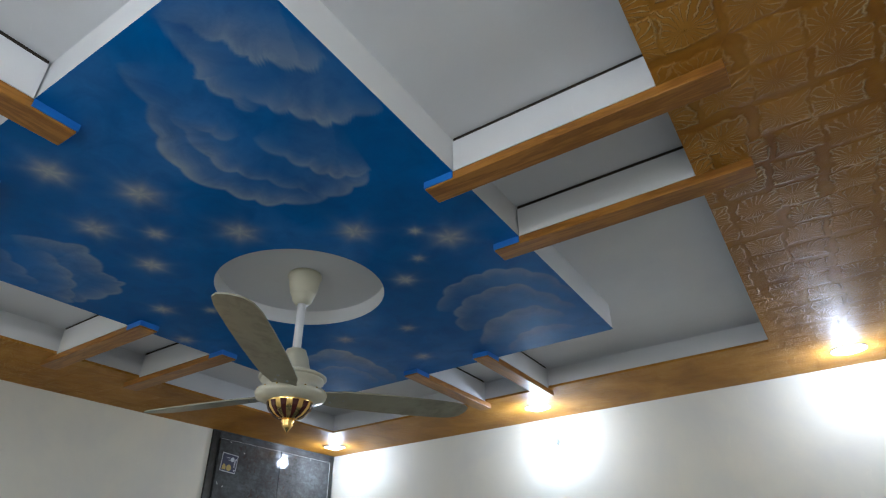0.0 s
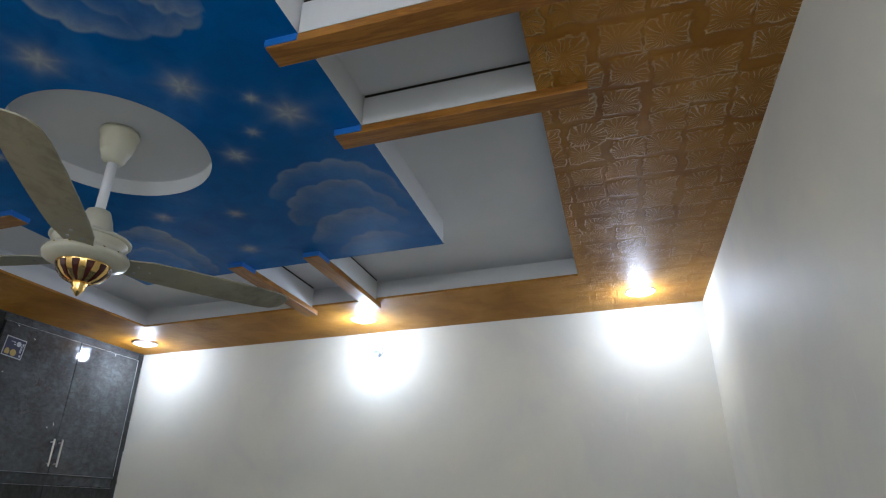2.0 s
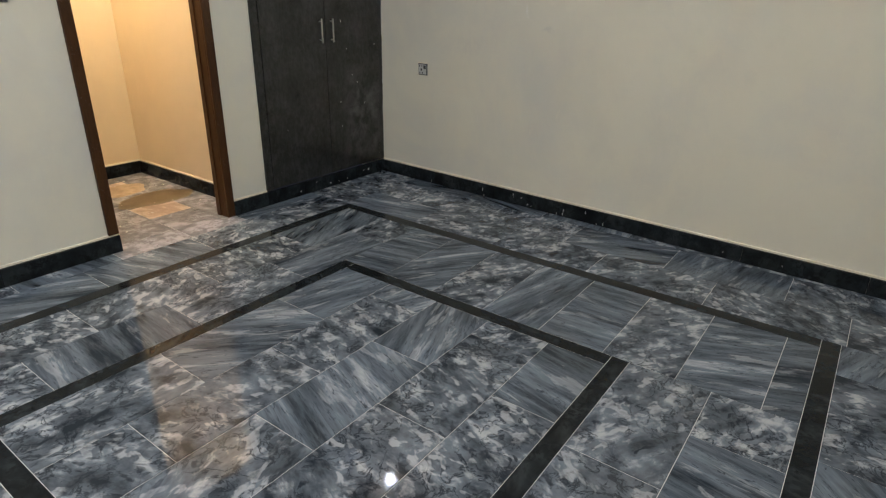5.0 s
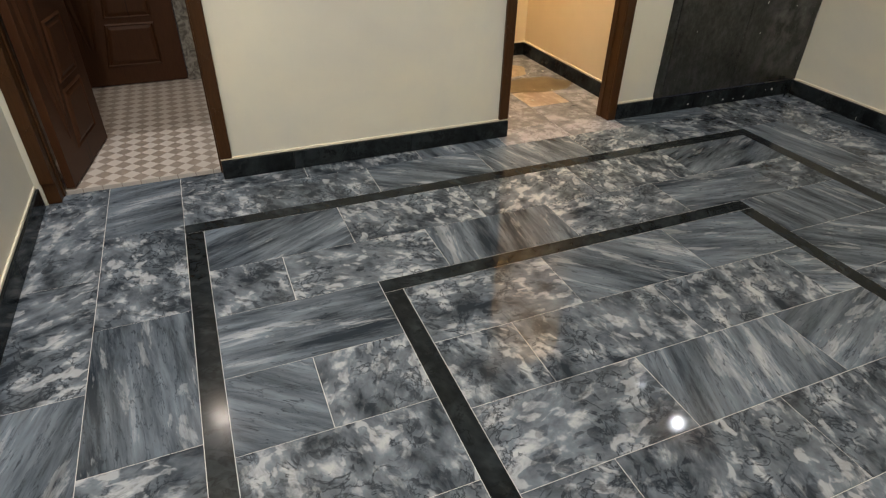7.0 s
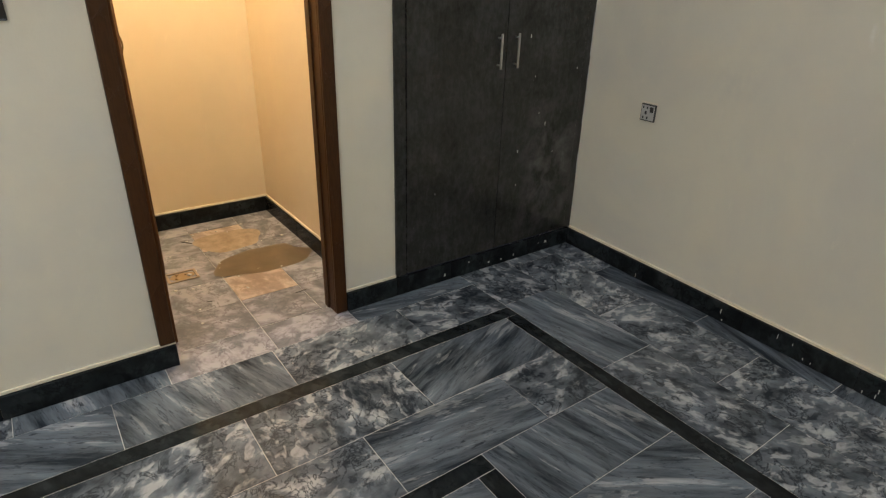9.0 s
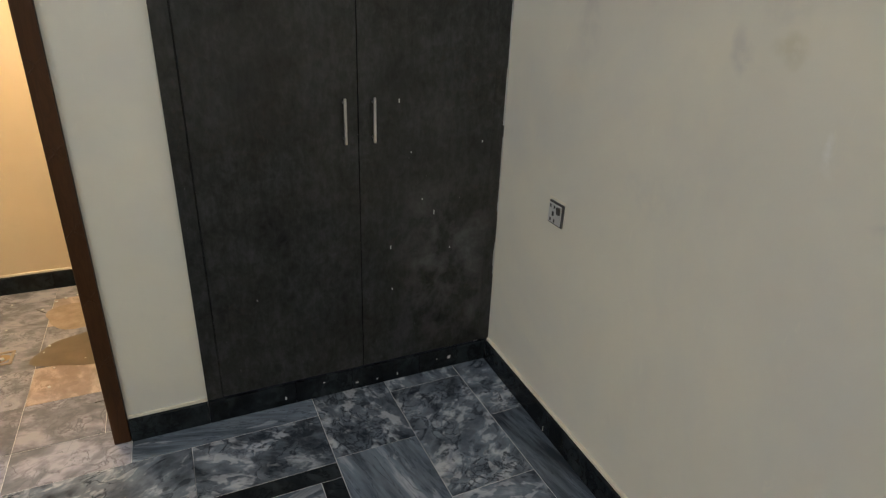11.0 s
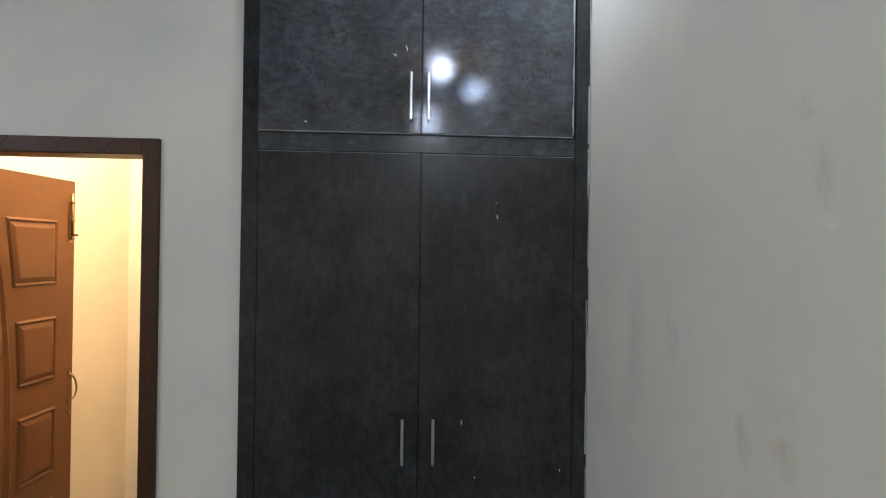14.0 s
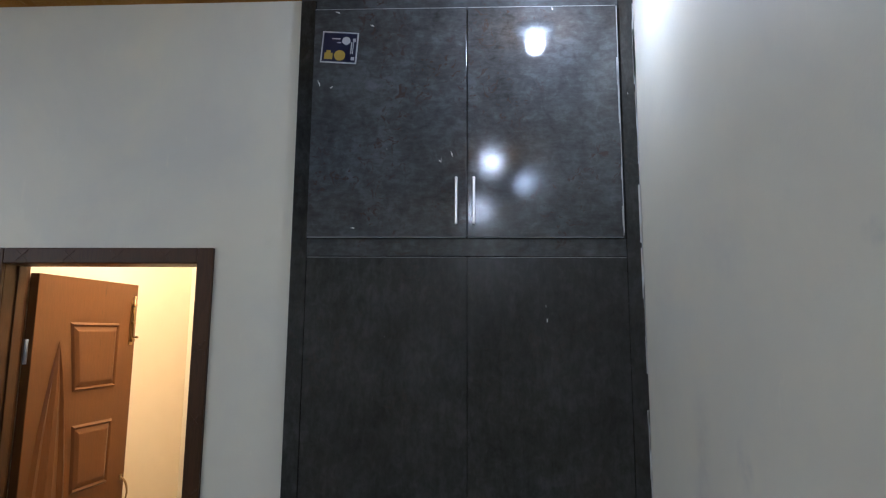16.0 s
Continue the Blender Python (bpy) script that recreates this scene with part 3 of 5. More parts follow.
def mural(x, y):
    """Albedo of the painted sky: deep blue, layered clouds with scalloped pale rims, soft stars."""
    soft = np.vectorize(lambda a, b, s: noise.noise(Vector((a * s, b * s, 0.3))))
    n1, n2, n3 = soft(x, y, 2.2), soft(x, y, 7.0), soft(x + 4.0, y - 2.0, 4.3)
    base = np.array([0.001, 0.125, 0.41])
    rgb = np.ones((len(x), 3)) * base
    rgb *= (1.0 + 0.30 * n1 + 0.10 * n2)[:, None]
    haze = np.clip(0.12 * (n1 + 0.6 * n2), 0, 1)
    pale = np.array([0.43, 0.47, 0.47])
    cloud = haze.copy()

    def stroke(points, inner, deep, strong, lobes):
        """One brushed rim: crisp on its outer side, fading inwards."""
        p = [Vector(q).to_3d() for q in points]
        p = [2 * p[0] - p[1], *p, 2 * p[-1] - p[-2]]
        curve = []
        for a, b, c, d in zip(p, p[1:], p[2:], p[3:]):
            for k in range(7):
                t = k / 7
                curve.append(0.5 * (2 * b + (c - a) * t + (2 * a - 5 * b + 4 * c - d) * t * t + (3 * b - a - 3 * c + d) * t ** 3))
        curve.append(p[-2])
        best, side, along = np.full(len(x), 9.0), np.zeros(len(x)), np.zeros(len(x))
        for k, (a, b) in enumerate(zip(curve, curve[1:])):
            ex, ey = b.x - a.x, b.y - a.y
            ll = ex * ex + ey * ey
            t = np.clip(((x - a.x) * ex + (y - a.y) * ey) / ll, 0, 1)
            dx, dy = x - a.x - t * ex, y - a.y - t * ey
            d = np.hypot(dx, dy)
            turn = 1.0 if (inner[0] - a.x) * -ey + (inner[1] - a.y) * ex > 0 else -1.0
            near = d < best
            best = np.where(near, d, best)
            side = np.where(near, turn * np.sign(-ey * dx + ex * dy), side)
            along = np.where(near, (k + t) / (len(curve) - 1), along)
        puff = 0.017 * (np.abs(np.sin(along * math.pi * lobes + 1.5 * n3)) - 0.6) + 0.010 * n2
        d = best * side + puff
        ends = np.clip(np.sin(math.pi * along), 0, 1) ** 0.45
        lit = np.exp(-np.clip(d, 0, 9) / (deep * (0.85 + 0.5 * n3))) * (0.85 + 0.5 * n2)
        body = 0.30 * np.exp(-np.clip(d, 0, 9) / (deep * 3.2)) * (0.8 + 0.9 * n2)
        return np.clip(strong * ends * np.maximum(lit, body) * np.clip(d / 0.010, 0, 1), 0, 1)

    sky, west, east, fan = (-0.70, -0.10), (-2.6, 0.45), (-1.02, 2.4), (-2.35, 2.15)
    for args in (
            (((-1.205, 0.199), (-1.269, 0.313), (-1.364, 0.429), (-1.407, 0.552), (-1.367, 0.675), (-1.313, 0.768), (-1.196, 0.834), (-1.07, 0.838), (-0.985, 0.815)), sky, 0.058, 0.85, 9),
            (((-1.24, 0.347), (-1.283, 0.447), (-1.306, 0.559), (-1.278, 0.638), (-1.221, 0.738), (-1.164, 0.816)), sky, 0.045, 0.85, 6),
            (((-1.162, 0.535), (-1.141, 0.631), (-1.105, 0.722), (-1.06, 0.778), (-0.975, 0.804)), sky, 0.05, 0.8, 5),
            (((-1.028, 0.18), (-1.081, 0.306), (-1.096, 0.342), (-1.091, 0.416), (-1.082, 0.475)), sky, 0.055, 0.75, 4),
            (((-1.055, 0.40), (-1.036, 0.481), (-0.995, 0.539), (-0.955, 0.602), (-0.896, 0.622), (-0.805, 0.640)), sky, 0.06, 0.75, 6),
            (((-1.03, 0.175), (-0.996, 0.259), (-0.967, 0.313), (-0.962, 0.359), (-0.922, 0.397), (-0.881, 0.446), (-0.81, 0.452)), sky, 0.075, 0.8, 6),
            (((-1.235, 0.40), (-1.222, 0.479), (-1.175, 0.525)), sky, 0.04, 0.6, 2),
            (((-2.10, 0.42), (-1.989, 0.575), (-2.026, 0.66), (-2.096, 0.742), (-2.113, 0.817), (-2.221, 0.855), (-2.342, 0.832), (-2.43, 0.80)), west, 0.075, 0.9, 8),
            (((-2.11, 0.53), (-2.173, 0.64), (-2.257, 0.72), (-2.384, 0.784), (-2.45, 0.80)), west, 0.06, 0.75, 5),
            (((-2.20, 0.45), (-2.29, 0.56), (-2.37, 0.66)), west, 0.06, 0.6, 3),
            (((-1.33, 1.66), (-1.213, 1.527), (-1.048, 1.471), (-0.911, 1.501), (-0.823, 1.629), (-0.79, 1.838)), east, 0.06, 0.62, 7),
            (((-1.35, 1.90), (-1.308, 1.763), (-1.202, 1.635), (-1.073, 1.601), (-0.945, 1.63), (-0.866, 1.8), (-0.84, 1.954)), east, 0.085, 0.78, 7),
            (((-1.36, 2.08), (-1.233, 1.887), (-1.077, 1.828), (-0.964, 1.839), (-0.90, 2.004)), east, 0.10, 0.62, 5),
            (((-1.30, 2.22), (-1.18, 2.08), (-1.03, 2.03), (-0.90, 2.12)), east, 0.07, 0.5, 4),
            (((-2.22, 1.80), (-2.107, 1.738), (-1.942, 1.731), (-1.907, 1.919), (-1.917, 2.112), (-1.968, 2.29)), fan, 0.09, 0.8, 7),
            (((-2.30, 1.98), (-2.16, 1.90), (-2.05, 1.96), (-2.03, 2.12), (-2.08, 2.26)), fan, 0.07, 0.5, 5)):
        cloud = np.maximum(cloud, stroke(*args))
    rgb = rgb * (1 - cloud)[:, None] + pale * cloud[:, None]
    warm = np.array([0.56, 0.55, 0.47])
    for sx, sy, k in STARS:
        dx, dy = x - sx, y - sy
        d = np.hypot(dx, dy) / (0.043 * k)
        spikes = np.abs(np.cos(np.arctan2(dy, dx) * 3 + sx * 9)) ** 5
        g = np.clip(0.58 * np.exp(-(d ** 2) * 1.5) + 0.46 * np.exp(-d * 1.6) * (0.35 + spikes), 0, 0.72)
        rgb = rgb * (1 - g)[:, None] + warm * g[:, None]
    return np.clip(rgb, 0.002, 0.75)


def island():
    angles = sorted({2 * math.pi * i / 960 for i in range(960)} | {math.atan2(yy - ROSE[1], xx - ROSE[0]) % (2 * math.pi) for xx in (IX0, IX1) for yy in (IY0, IY1)})
    steps = 170
    na = len(angles)
    pts = np.zeros((steps + 1, na, 2))
    for i, a in enumerate(angles):
        dx, dy = math.cos(a), math.sin(a)
        tx = ((IX1 if dx > 0 else IX0) - ROSE[0]) / dx if abs(dx) > 1e-9 else 1e9
        ty = ((IY1 if dy > 0 else IY0) - ROSE[1]) / dy if abs(dy) > 1e-9 else 1e9
        far = min(tx, ty)
        for k in range(steps + 1):
            r = HOLE + (far - HOLE) * k / steps
            pts[k, i] = ROSE[0] + dx * r, ROSE[1] + dy * r
    flat = pts.reshape(-1, 2)
    flat[:, 1] -= 0.015 * flat[:, 1] * (flat[:, 0] - XW)
    verts = [(px, py, CEIL + 0.006 * (px + 0.3)) for px, py in flat]
    faces = [(k * na + i, (k + 1) * na + i, (k + 1) * na + (i + 1) % na, k * na + (i + 1) % na) for k in range(steps) for i in range(na)]
    faces = [f[::-1] for f in faces]
    me = bpy.data.meshes.new("ceiling_panel")
    me.from_pydata(verts, [], faces)
    layer = me.color_attributes.new("mural", "FLOAT_COLOR", "POINT")
    rgb = mural(flat[:, 0], flat[:, 1])
    layer.data.foreach_set("color", np.column_stack((rgb, np.ones(len(rgb)))).ravel())
    me.materials.append(M_SKY)
    return tagged(new("ceiling_panel", me), "ceiling panel painted as blue sky with clouds and stars", "ceiling", kind="structure")


island()
ring = bmesh.new()
lo = [ring.verts.new((ROSE[0] + HOLE * math.cos(a * math.pi / 60), ROSE[1] + HOLE * math.sin(a * math.pi / 60), CEIL + 0.001)) for a in range(120)]
hi = [ring.verts.new((v.co.x, v.co.y, CEIL + 0.061)) for v in lo]
for i in range(120):
    ring.faces.new((lo[i], hi[i], hi[(i + 1) % 120], lo[(i + 1) % 120]))
ring.faces.new(hi)
structure("ceiling_rose_recess", sag(ring), M_WHITE, "round white recess above the ceiling fan", "ceiling")


def beam(lo, hi, axis, blue_low, blue_high):
    """A white casing across the recess with a stained plank under it; over the painted panel the plank's sides are blue."""
    ob = thing("ceiling_beam", ((lo[0] + hi[0]) / 2, (lo[1] + hi[1]) / 2, CEIL), "white ceiling cross beam faced below with stained wood", "beam", "beams round the painted ceiling panel")
    inv = Matrix.Translation(-ob.matrix_basis.translation)
    a, b = [*lo], [*hi]
    a[axis] = max(a[axis], (RX0 if blue_high else IX1) if axis == 0 else (RY0 if blue_high else IY1))
    b[axis] = min(b[axis], (IX0 if blue_high else RX1) if axis == 0 else (IY0 if blue_high else RY1))
    part("casing", moved(sag(boxes(((a[0] + 0.002 * (1 - axis), a[1] + 0.002 * axis, CEIL + 0.0005), (b[0] - 0.002 * (1 - axis), b[1] - 0.002 * axis, SLAB - 0.013 - 0.006 * ((lo[0] + hi[0]) / 2 + 0.3))))), inv), M_WHITE, ob, "white painted casing")
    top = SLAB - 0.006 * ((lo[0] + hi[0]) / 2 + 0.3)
    # added dark filler: the gap under the slab is only shaded, no timber there
    part("batten", moved(sag(boxes(((a[0] + 0.003, a[1] + 0.003, top - 0.0128), (b[0] - 0.003, b[1] - 0.003, top - 0.0005)))), inv), M_SHADOW_STRIP, ob, "dark strip standing in for the shadow gap above the casing")
    part("plank", moved(sag(boxes(((*lo, CEIL - 0.028), (*hi, CEIL - 0.0005)), bevel=0.002)), inv), M_STRIP if axis == 0 else M_STRIP_Y, ob, "stained wooden plank")
    p, q = [*lo], [*hi]
    if blue_low:
        q[axis] = (IX1 if axis == 0 else IY1)
    else:
        p[axis] = (IX0 if axis == 0 else IY0)
    for k in (0, 1):
        if k != axis:
            p[k] -= 0.003
            q[k] += 0.003
    if blue_low:
        p[axis] -= 0.003
    else:
        q[axis] += 0.003
    part("painted_end", moved(sag(boxes(((*p, CEIL - 0.022), (*q, CEIL - 0.0005)))), inv), M_BLUE, ob, "bright blue painted plank end")
    return ob


for y0 in (0.963, 1.383):
    beam((-0.885, y0), (-0.103, y0 + 0.074), 0, True, False)
for y0 in (1.063, 1.480):
    beam((-3.155, y0), (-2.362, y0 + 0.080), 0, False, True)
for x0 in (-1.450, -1.862):
    beam((x0, 2.238), (x0 + 0.077, 3.038), 1, True, False)
for x0 in (-1.526, -1.914):
    beam((x0, -0.50), (x0 + 0.079, 0.279), 1, False, True)


# ---- ceiling lamps and fan ----
def downlight(x, y):
    z = CEIL + 0.006 * (x + 0.3)
    ob = thing("recessed_downlight", (x, y, z), "round recessed ceiling lamp, lit cold white", "ceiling lamp", "downlights in the brown ceiling border")
    part("trim_ring", turned_profile([(0.066, -0.001), (0.072, -0.006), (0.080, -0.003), (0.080, 0.0), (0.066, 0.0)], 40), M_ROD, ob, "white enamelled trim ring", True)
    part("reflector", turned_profile([(0.066, -0.0050), (0.058, -0.0035), (0.058, -0.0005), (0.066, -0.0005)], 40), M_CHROME, ob, "chrome reflector", True)
    part("lens", turned_profile([(0.002, -0.020), (0.026, -0.017), (0.048, -0.008), (0.0575, -0.002), (0.0575, 0.0)], 36), M_LENS, ob, "lit frosted lens", True)


for sx, sy in SPOTS + SPOTS_SOUTH:
    downlight(sx, sy)


def ceiling_fan():
    x, y = FAN
    top = FANTOP
    ob = thing("ceiling_fan", Matrix.Translation((x, y, top)) @ Matrix.Scale(FANSIZE, 4), "cream ceiling fan with three blades and gold hub", "ceiling fan")
    part("canopy", turned_profile([(0.064, -0.024), (0.066, -0.034), (0.064, -0.040), (0.061, -0.042), (0.056, -0.078), (0.048, -0.108), (0.047, -0.112), (0.044, -0.114), (0.038, -0.136), (0.030, -0.148), (0.016, -0.152)]), M_CREAM, ob, "", True)
    part("rod", turned_profile([(0.016, -0.14), (0.016, -0.345)], 20), M_ROD, ob, "white downrod", True)
    part("lower_cup", turned_profile([(0.018, -0.334), (0.036, -0.340), (0.048, -0.372), (0.060, -0.420), (0.062, -0.440)]), M_CREAM, ob, "", True)
    part("motor_body", turned_profile([(0.050, -0.425), (0.098, -0.432), (0.108, -0.440), (0.112, -0.462), (0.100, -0.470), (0.100, -0.490), (0.122, -0.496), (0.126, -0.506), (0.122, -0.520), (0.090, -0.532), (0.080, -0.535)], 56), M_CREAM, ob, "", True)
    part("collar_lip", turned_profile([(0.112, -0.441), (0.120, -0.444), (0.120, -0.450), (0.111, -0.453)], 56), M_CREAM, ob, "", True)
    cap = part("hub_cap", turned_profile([(0.080, -0.528), (0.081, -0.536), (0.074, -0.558), (0.054, -0.581), (0.030, -0.593), (0.018, -0.595)], 48), M_BRASS, ob, "gold hub cap with dark stripes", True)
    for i in range(12):
        bm = bmesh.new()
        prof = [(0.0818, -0.539), (0.0752, -0.558), (0.0552, -0.5815), (0.032, -0.5928)]
        rows = []
        for k, (r, z) in enumerate(prof):
            w = radians(8.2 - 1.2 * k)
            rows.append([bm.verts.new((r * math.cos(a), r * math.sin(a), z - 0.0008)) for a in (i * math.pi / 6 - w, i * math.pi / 6, i * math.pi / 6 + w)])
        for a, b in zip(rows, rows[1:]):
            for j in (0, 1):
                bm.faces.new((a[j], a[j + 1], b[j + 1], b[j]))
        part("stripe", bm, M_MAROON, cap, "dark maroon stripe")
    part("finial", turned_profile([(0.020, -0.591), (0.024, -0.599), (0.017, -0.607), (0.020, -0.613), (0.012, -0.624), (0.005, -0.634), (0.001, -0.638)], 24), M_BRASS, ob, "gold finial", True)
    for i in range(16):
        a = 2 * math.pi * i / 16
        part("rivet", moved(turned_profile([(0.001, -0.004), (0.0035, -0.003), (0.0045, 0.0), (0.0045, 0.003)], 10), Matrix.Translation((0.121 * math.cos(a), 0.121 * math.sin(a), -0.5015))), M_BRASS, ob)
    for turn in (-57.0, 64.5, 184.5):
        bm = bmesh.new()
        up, down = [], []
        cut = [(0.10, 0.042), (0.14, 0.050), (0.18, 0.062), (0.26, 0.068), (0.40, 0.072), (0.54, 0.072), (0.66, 0.068), (0.71, 0.058), (0.735, 0.038), (0.742, 0.012)]
        outline = [(r, -w) for r, w in cut] + [(r, w) for r, w in reversed(cut)]
        pitch = radians(-11)
        for r, w in outline:
            z = -0.503 + w * math.sin(pitch) + 0.05 * (r - 0.1)
            down.append(bm.verts.new((r, w * math.cos(pitch), z)))
            up.append(bm.verts.new((r, w * math.cos(pitch), z + 0.005)))
        bm.faces.new(down[::-1])
        bm.faces.new(up)
        for i in range(len(up)):
            j = (i + 1) % len(up)
            bm.faces.new((down[i], down[j], up[j], up[i]))
        blade = part("blade", moved(bm, pose(0, 0, 0, 0, 0, turn)), M_BLADE, ob, "dusty cream metal blade")
        for r, w in ((0.155, 0.02), (0.155, -0.02), (0.20, 0.0)):
            part("screw", moved(turned_profile([(0.001, -0.003), (0.004, -0.002), (0.005, 0.001)], 10), pose(0, 0, 0, 0, 0, turn) @ Matrix.Translation((r, w, -0.505 + w * math.sin(pitch) + 0.05 * (r - 0.1)))), M_GREY, blade)


ceiling_fan()


# ---- cupboard ----
def bar_handle(parent, y, z0, z1, x):
    h = part("handle", boxes(((x + 0.022, y - 0.005, z0), (x + 0.031, y + 0.005, z1)), bevel=0.003), M_STEEL, parent, "slim steel bar handle")
    for z in (z0 + 0.018, z1 - 0.018):
        part("post", moved(turned_profile([(0.004, 0.0), (0.004, 0.024)], 12), Matrix.Translation((x, y, z)) @ pose(0, 0, 0, 0, 90, 0)), M_STEEL, h, "", True)
    return h


def cupboard():
    x = XW
    ob = thing("built_in_cupboard", (0, 0, 0), "tall charcoal laminate built-in cupboard with closed doors", "cupboard")
    zt = 3.040
    part("body", boxes(((x - 0.55, CUP0 + 0.004, 0.1), (x - 0.002, YN - 0.004, zt))), M_LAM_V, ob)
    part("stile", boxes(((x - 0.002, CUP0, 0.100), (x + 0.012, 2.450, zt)), bevel=0.002), M_LAM_V, ob)
    part("stile", boxes(((x - 0.002, 3.536, 0.100), (x + 0.012, YN - 0.001, zt)), bevel=0.002), M_LAM_V, ob)
    part("rail", boxes(((x - 0.002, 2.4505, 2.992), (x + 0.012, 3.5355, zt)), bevel=0.002), M_LAM_H, ob)
    part("rail", boxes(((x - 0.002, 2.4505, 2.101), (x + 0.012, 3.5355, 2.162)), bevel=0.002), M_LAM_H, ob)
    wedge = boxes(((x - 0.002, CUP0, zt + 0.0005), (x + 0.011, YN - 0.001, zt + 0.008)))
    for v in wedge.verts:
        if v.co.z > zt + 0.001 and v.co.y > 3.0:
            v.co.z += 0.008
    part("scribe_strip", wedge, M_LAM_H, ob)
    for y0, y1, hy in ((2.452, 2.997, 2.963), (3.001, 3.524, 3.022)):
        panel = boxes(((x + 0.013, y0, 2.166), (x + 0.029, y1, 2.996)), bevel=0.0015)
        for v in panel.verts:
            v.co.x -= 0.0028 * max(0.0, v.co.y - 3.0) / 0.524
        d = part("upper_door", panel, M_LAM_H, ob, "glossy charcoal door with worn pale edge")
        part("edge_strip", boxes(((x + 0.0135, y0 + 0.001, 2.1635), (x + 0.0285, y1 - 0.001, 2.1655))), M_EDGE, d, "worn pale lower edge")
        part("edge_strip", boxes(((x + 0.0292, y0 + 0.002, 2.9938), (x + 0.0296, y1 - 0.002, 2.9952))), M_EDGE, d, "worn pale upper edge")
        bar_handle(d, hy, 2.204, 2.367, x + 0.029)
    part("edge_strip", boxes(((x + 0.0135, 3.5242, 2.18), (x + 0.0285, 3.5262, 2.994))), M_EDGE, ob, "worn pale door edge")
    for y0, y1, hy in ((2.453, 2.9995, 2.948), (3.0025, 3.534, 3.052)):
        d = part("lower_door", boxes(((x - 0.001, y0, 0.106), (x + 0.016, y1, 2.098)), bevel=0.0015), M_LAM_V, ob, "matt charcoal door with upright grain")
        bar_handle(d, hy, 1.040, 1.197, x + 0.016)
        part("edge_strip", boxes(((x + 0.0161, y0 + 0.002, 2.0966), (x + 0.0165, y1 - 0.002, 2.0978))), M_EDGE, d, "thin pale upper edge")
    rnd = random.Random(4)
    for i in range(32):
        z = rnd.uniform(0.3, 2.95)
        ln = rnd.uniform(0.03, 0.22)
        part("filler_smear", boxes(((x + 0.0122, 3.5862 - rnd.uniform(0, 0.0055), z), (x + 0.0130, 3.5889, z + ln)), bevel=0.0004), M_CAULK, ob, "pale filler smear")
    for y, z, ln, turn in ((2.475, 2.715, 0.022, 20), (2.52, 2.70, 0.012, -50), (2.535, 2.982, 0.016, 70), (2.61, 2.195, 0.012, 80), (2.946, 2.455, 0.020, 15), (2.905, 2.43, 0.010, 40), (2.66, 2.93, 0.016, 62), (3.30, 2.985, 0.010, 10)):
        part("scuff", moved(boxes(((0, -0.0012, -ln / 2), (0.0004, 0.0012, ln / 2)), ((0, 0.0012, -ln / 3), (0.0003, 0.0030, ln / 9))), Matrix.Translation((x + 0.0292, y, z)) @ pose(0, 0, 0, turn, 0, 0)), M_CAULK, ob, "small white scuff")
    for z, ln, w in ((2.56, 0.19, 0.004), (2.70, 0.10, 0.006), (2.36, 0.05, 0.003), (2.20, 0.07, 0.004)):
        part("chipped_edge", boxes(((x + 0.0292, 3.5240 - w, z), (x + 0.0296, 3.5241, z + ln)), ((x + 0.0292, 3.5240 - w * 0.5, z - 0.03), (x + 0.0295, 3.5240, z - 0.0005))), M_EDGE, ob, "chipped pale door edge")
    for i in range(9):
        y, z = rnd.uniform(3.1, 3.5), rnd.uniform(0.35, 1.9)
        part("paint_fleck", boxes(((x + 0.0161, y, z), (x + 0.0166, y + 0.003, z + rnd.uniform(0.006, 0.018)))), M_CAULK, ob, "small white paint fleck")


cupboard()

stk = thing("sticker", pose(XW + 0.030, 2.545, 2.848, -4.0, 0, 0), "dark blue printed sticker with white border", "sticker")
part("backing", boxes(((0, -0.065, -0.059), (0.0012, 0.065, 0.059))), M_PAPER, stk, "white border")
part("print", boxes(((0.0013, -0.060, -0.054), (0.0018, 0.060, 0.054))), M_NAVY, stk, "dark blue print")
part("yellow_mark", boxes(((0.0019, -0.052, -0.046), (0.0022, -0.022, -0.022)), ((0.0019, -0.046, -0.022), (0.0022, -0.030, -0.012))), M_YELLOW, stk, "yellow mark")
part("yellow_mark", moved(turned_profile([(0.020, 0.0), (0.020, 0.0004)], 20), Matrix.Translation((0.0019, 0.003, -0.030)) @ pose(0, 0, 0, 0, 90, 0)), M_YELLOW, stk, "round yellow mark")
part("round_mark", moved(turned_profile([(0.015, 0.0), (0.015, 0.0004)], 20), Matrix.Translation((0.0019, 0.022, 0.026)) @ pose(0, 0, 0, 0, 90, 0)), M_PAPER, stk, "round pale mark")
for i, (y0, y1, z) in enumerate(((0.046, 0.056, 0.03), (-0.03, 0.0, 0.032), (-0.01, 0.004, 0.018), (0.044, 0.056, -0.04), (0.040, 0.044, 0.0), (0.047, 0.050, 0.0))):
    tall = 0.006 if i in (0, 3) else (0.022 if i > 3 else 0.002)
    part("print_bar", boxes(((0.0019, y0, z - tall), (0.0022, y1, z + tall))), M_PAPER, stk, "pale print bar")


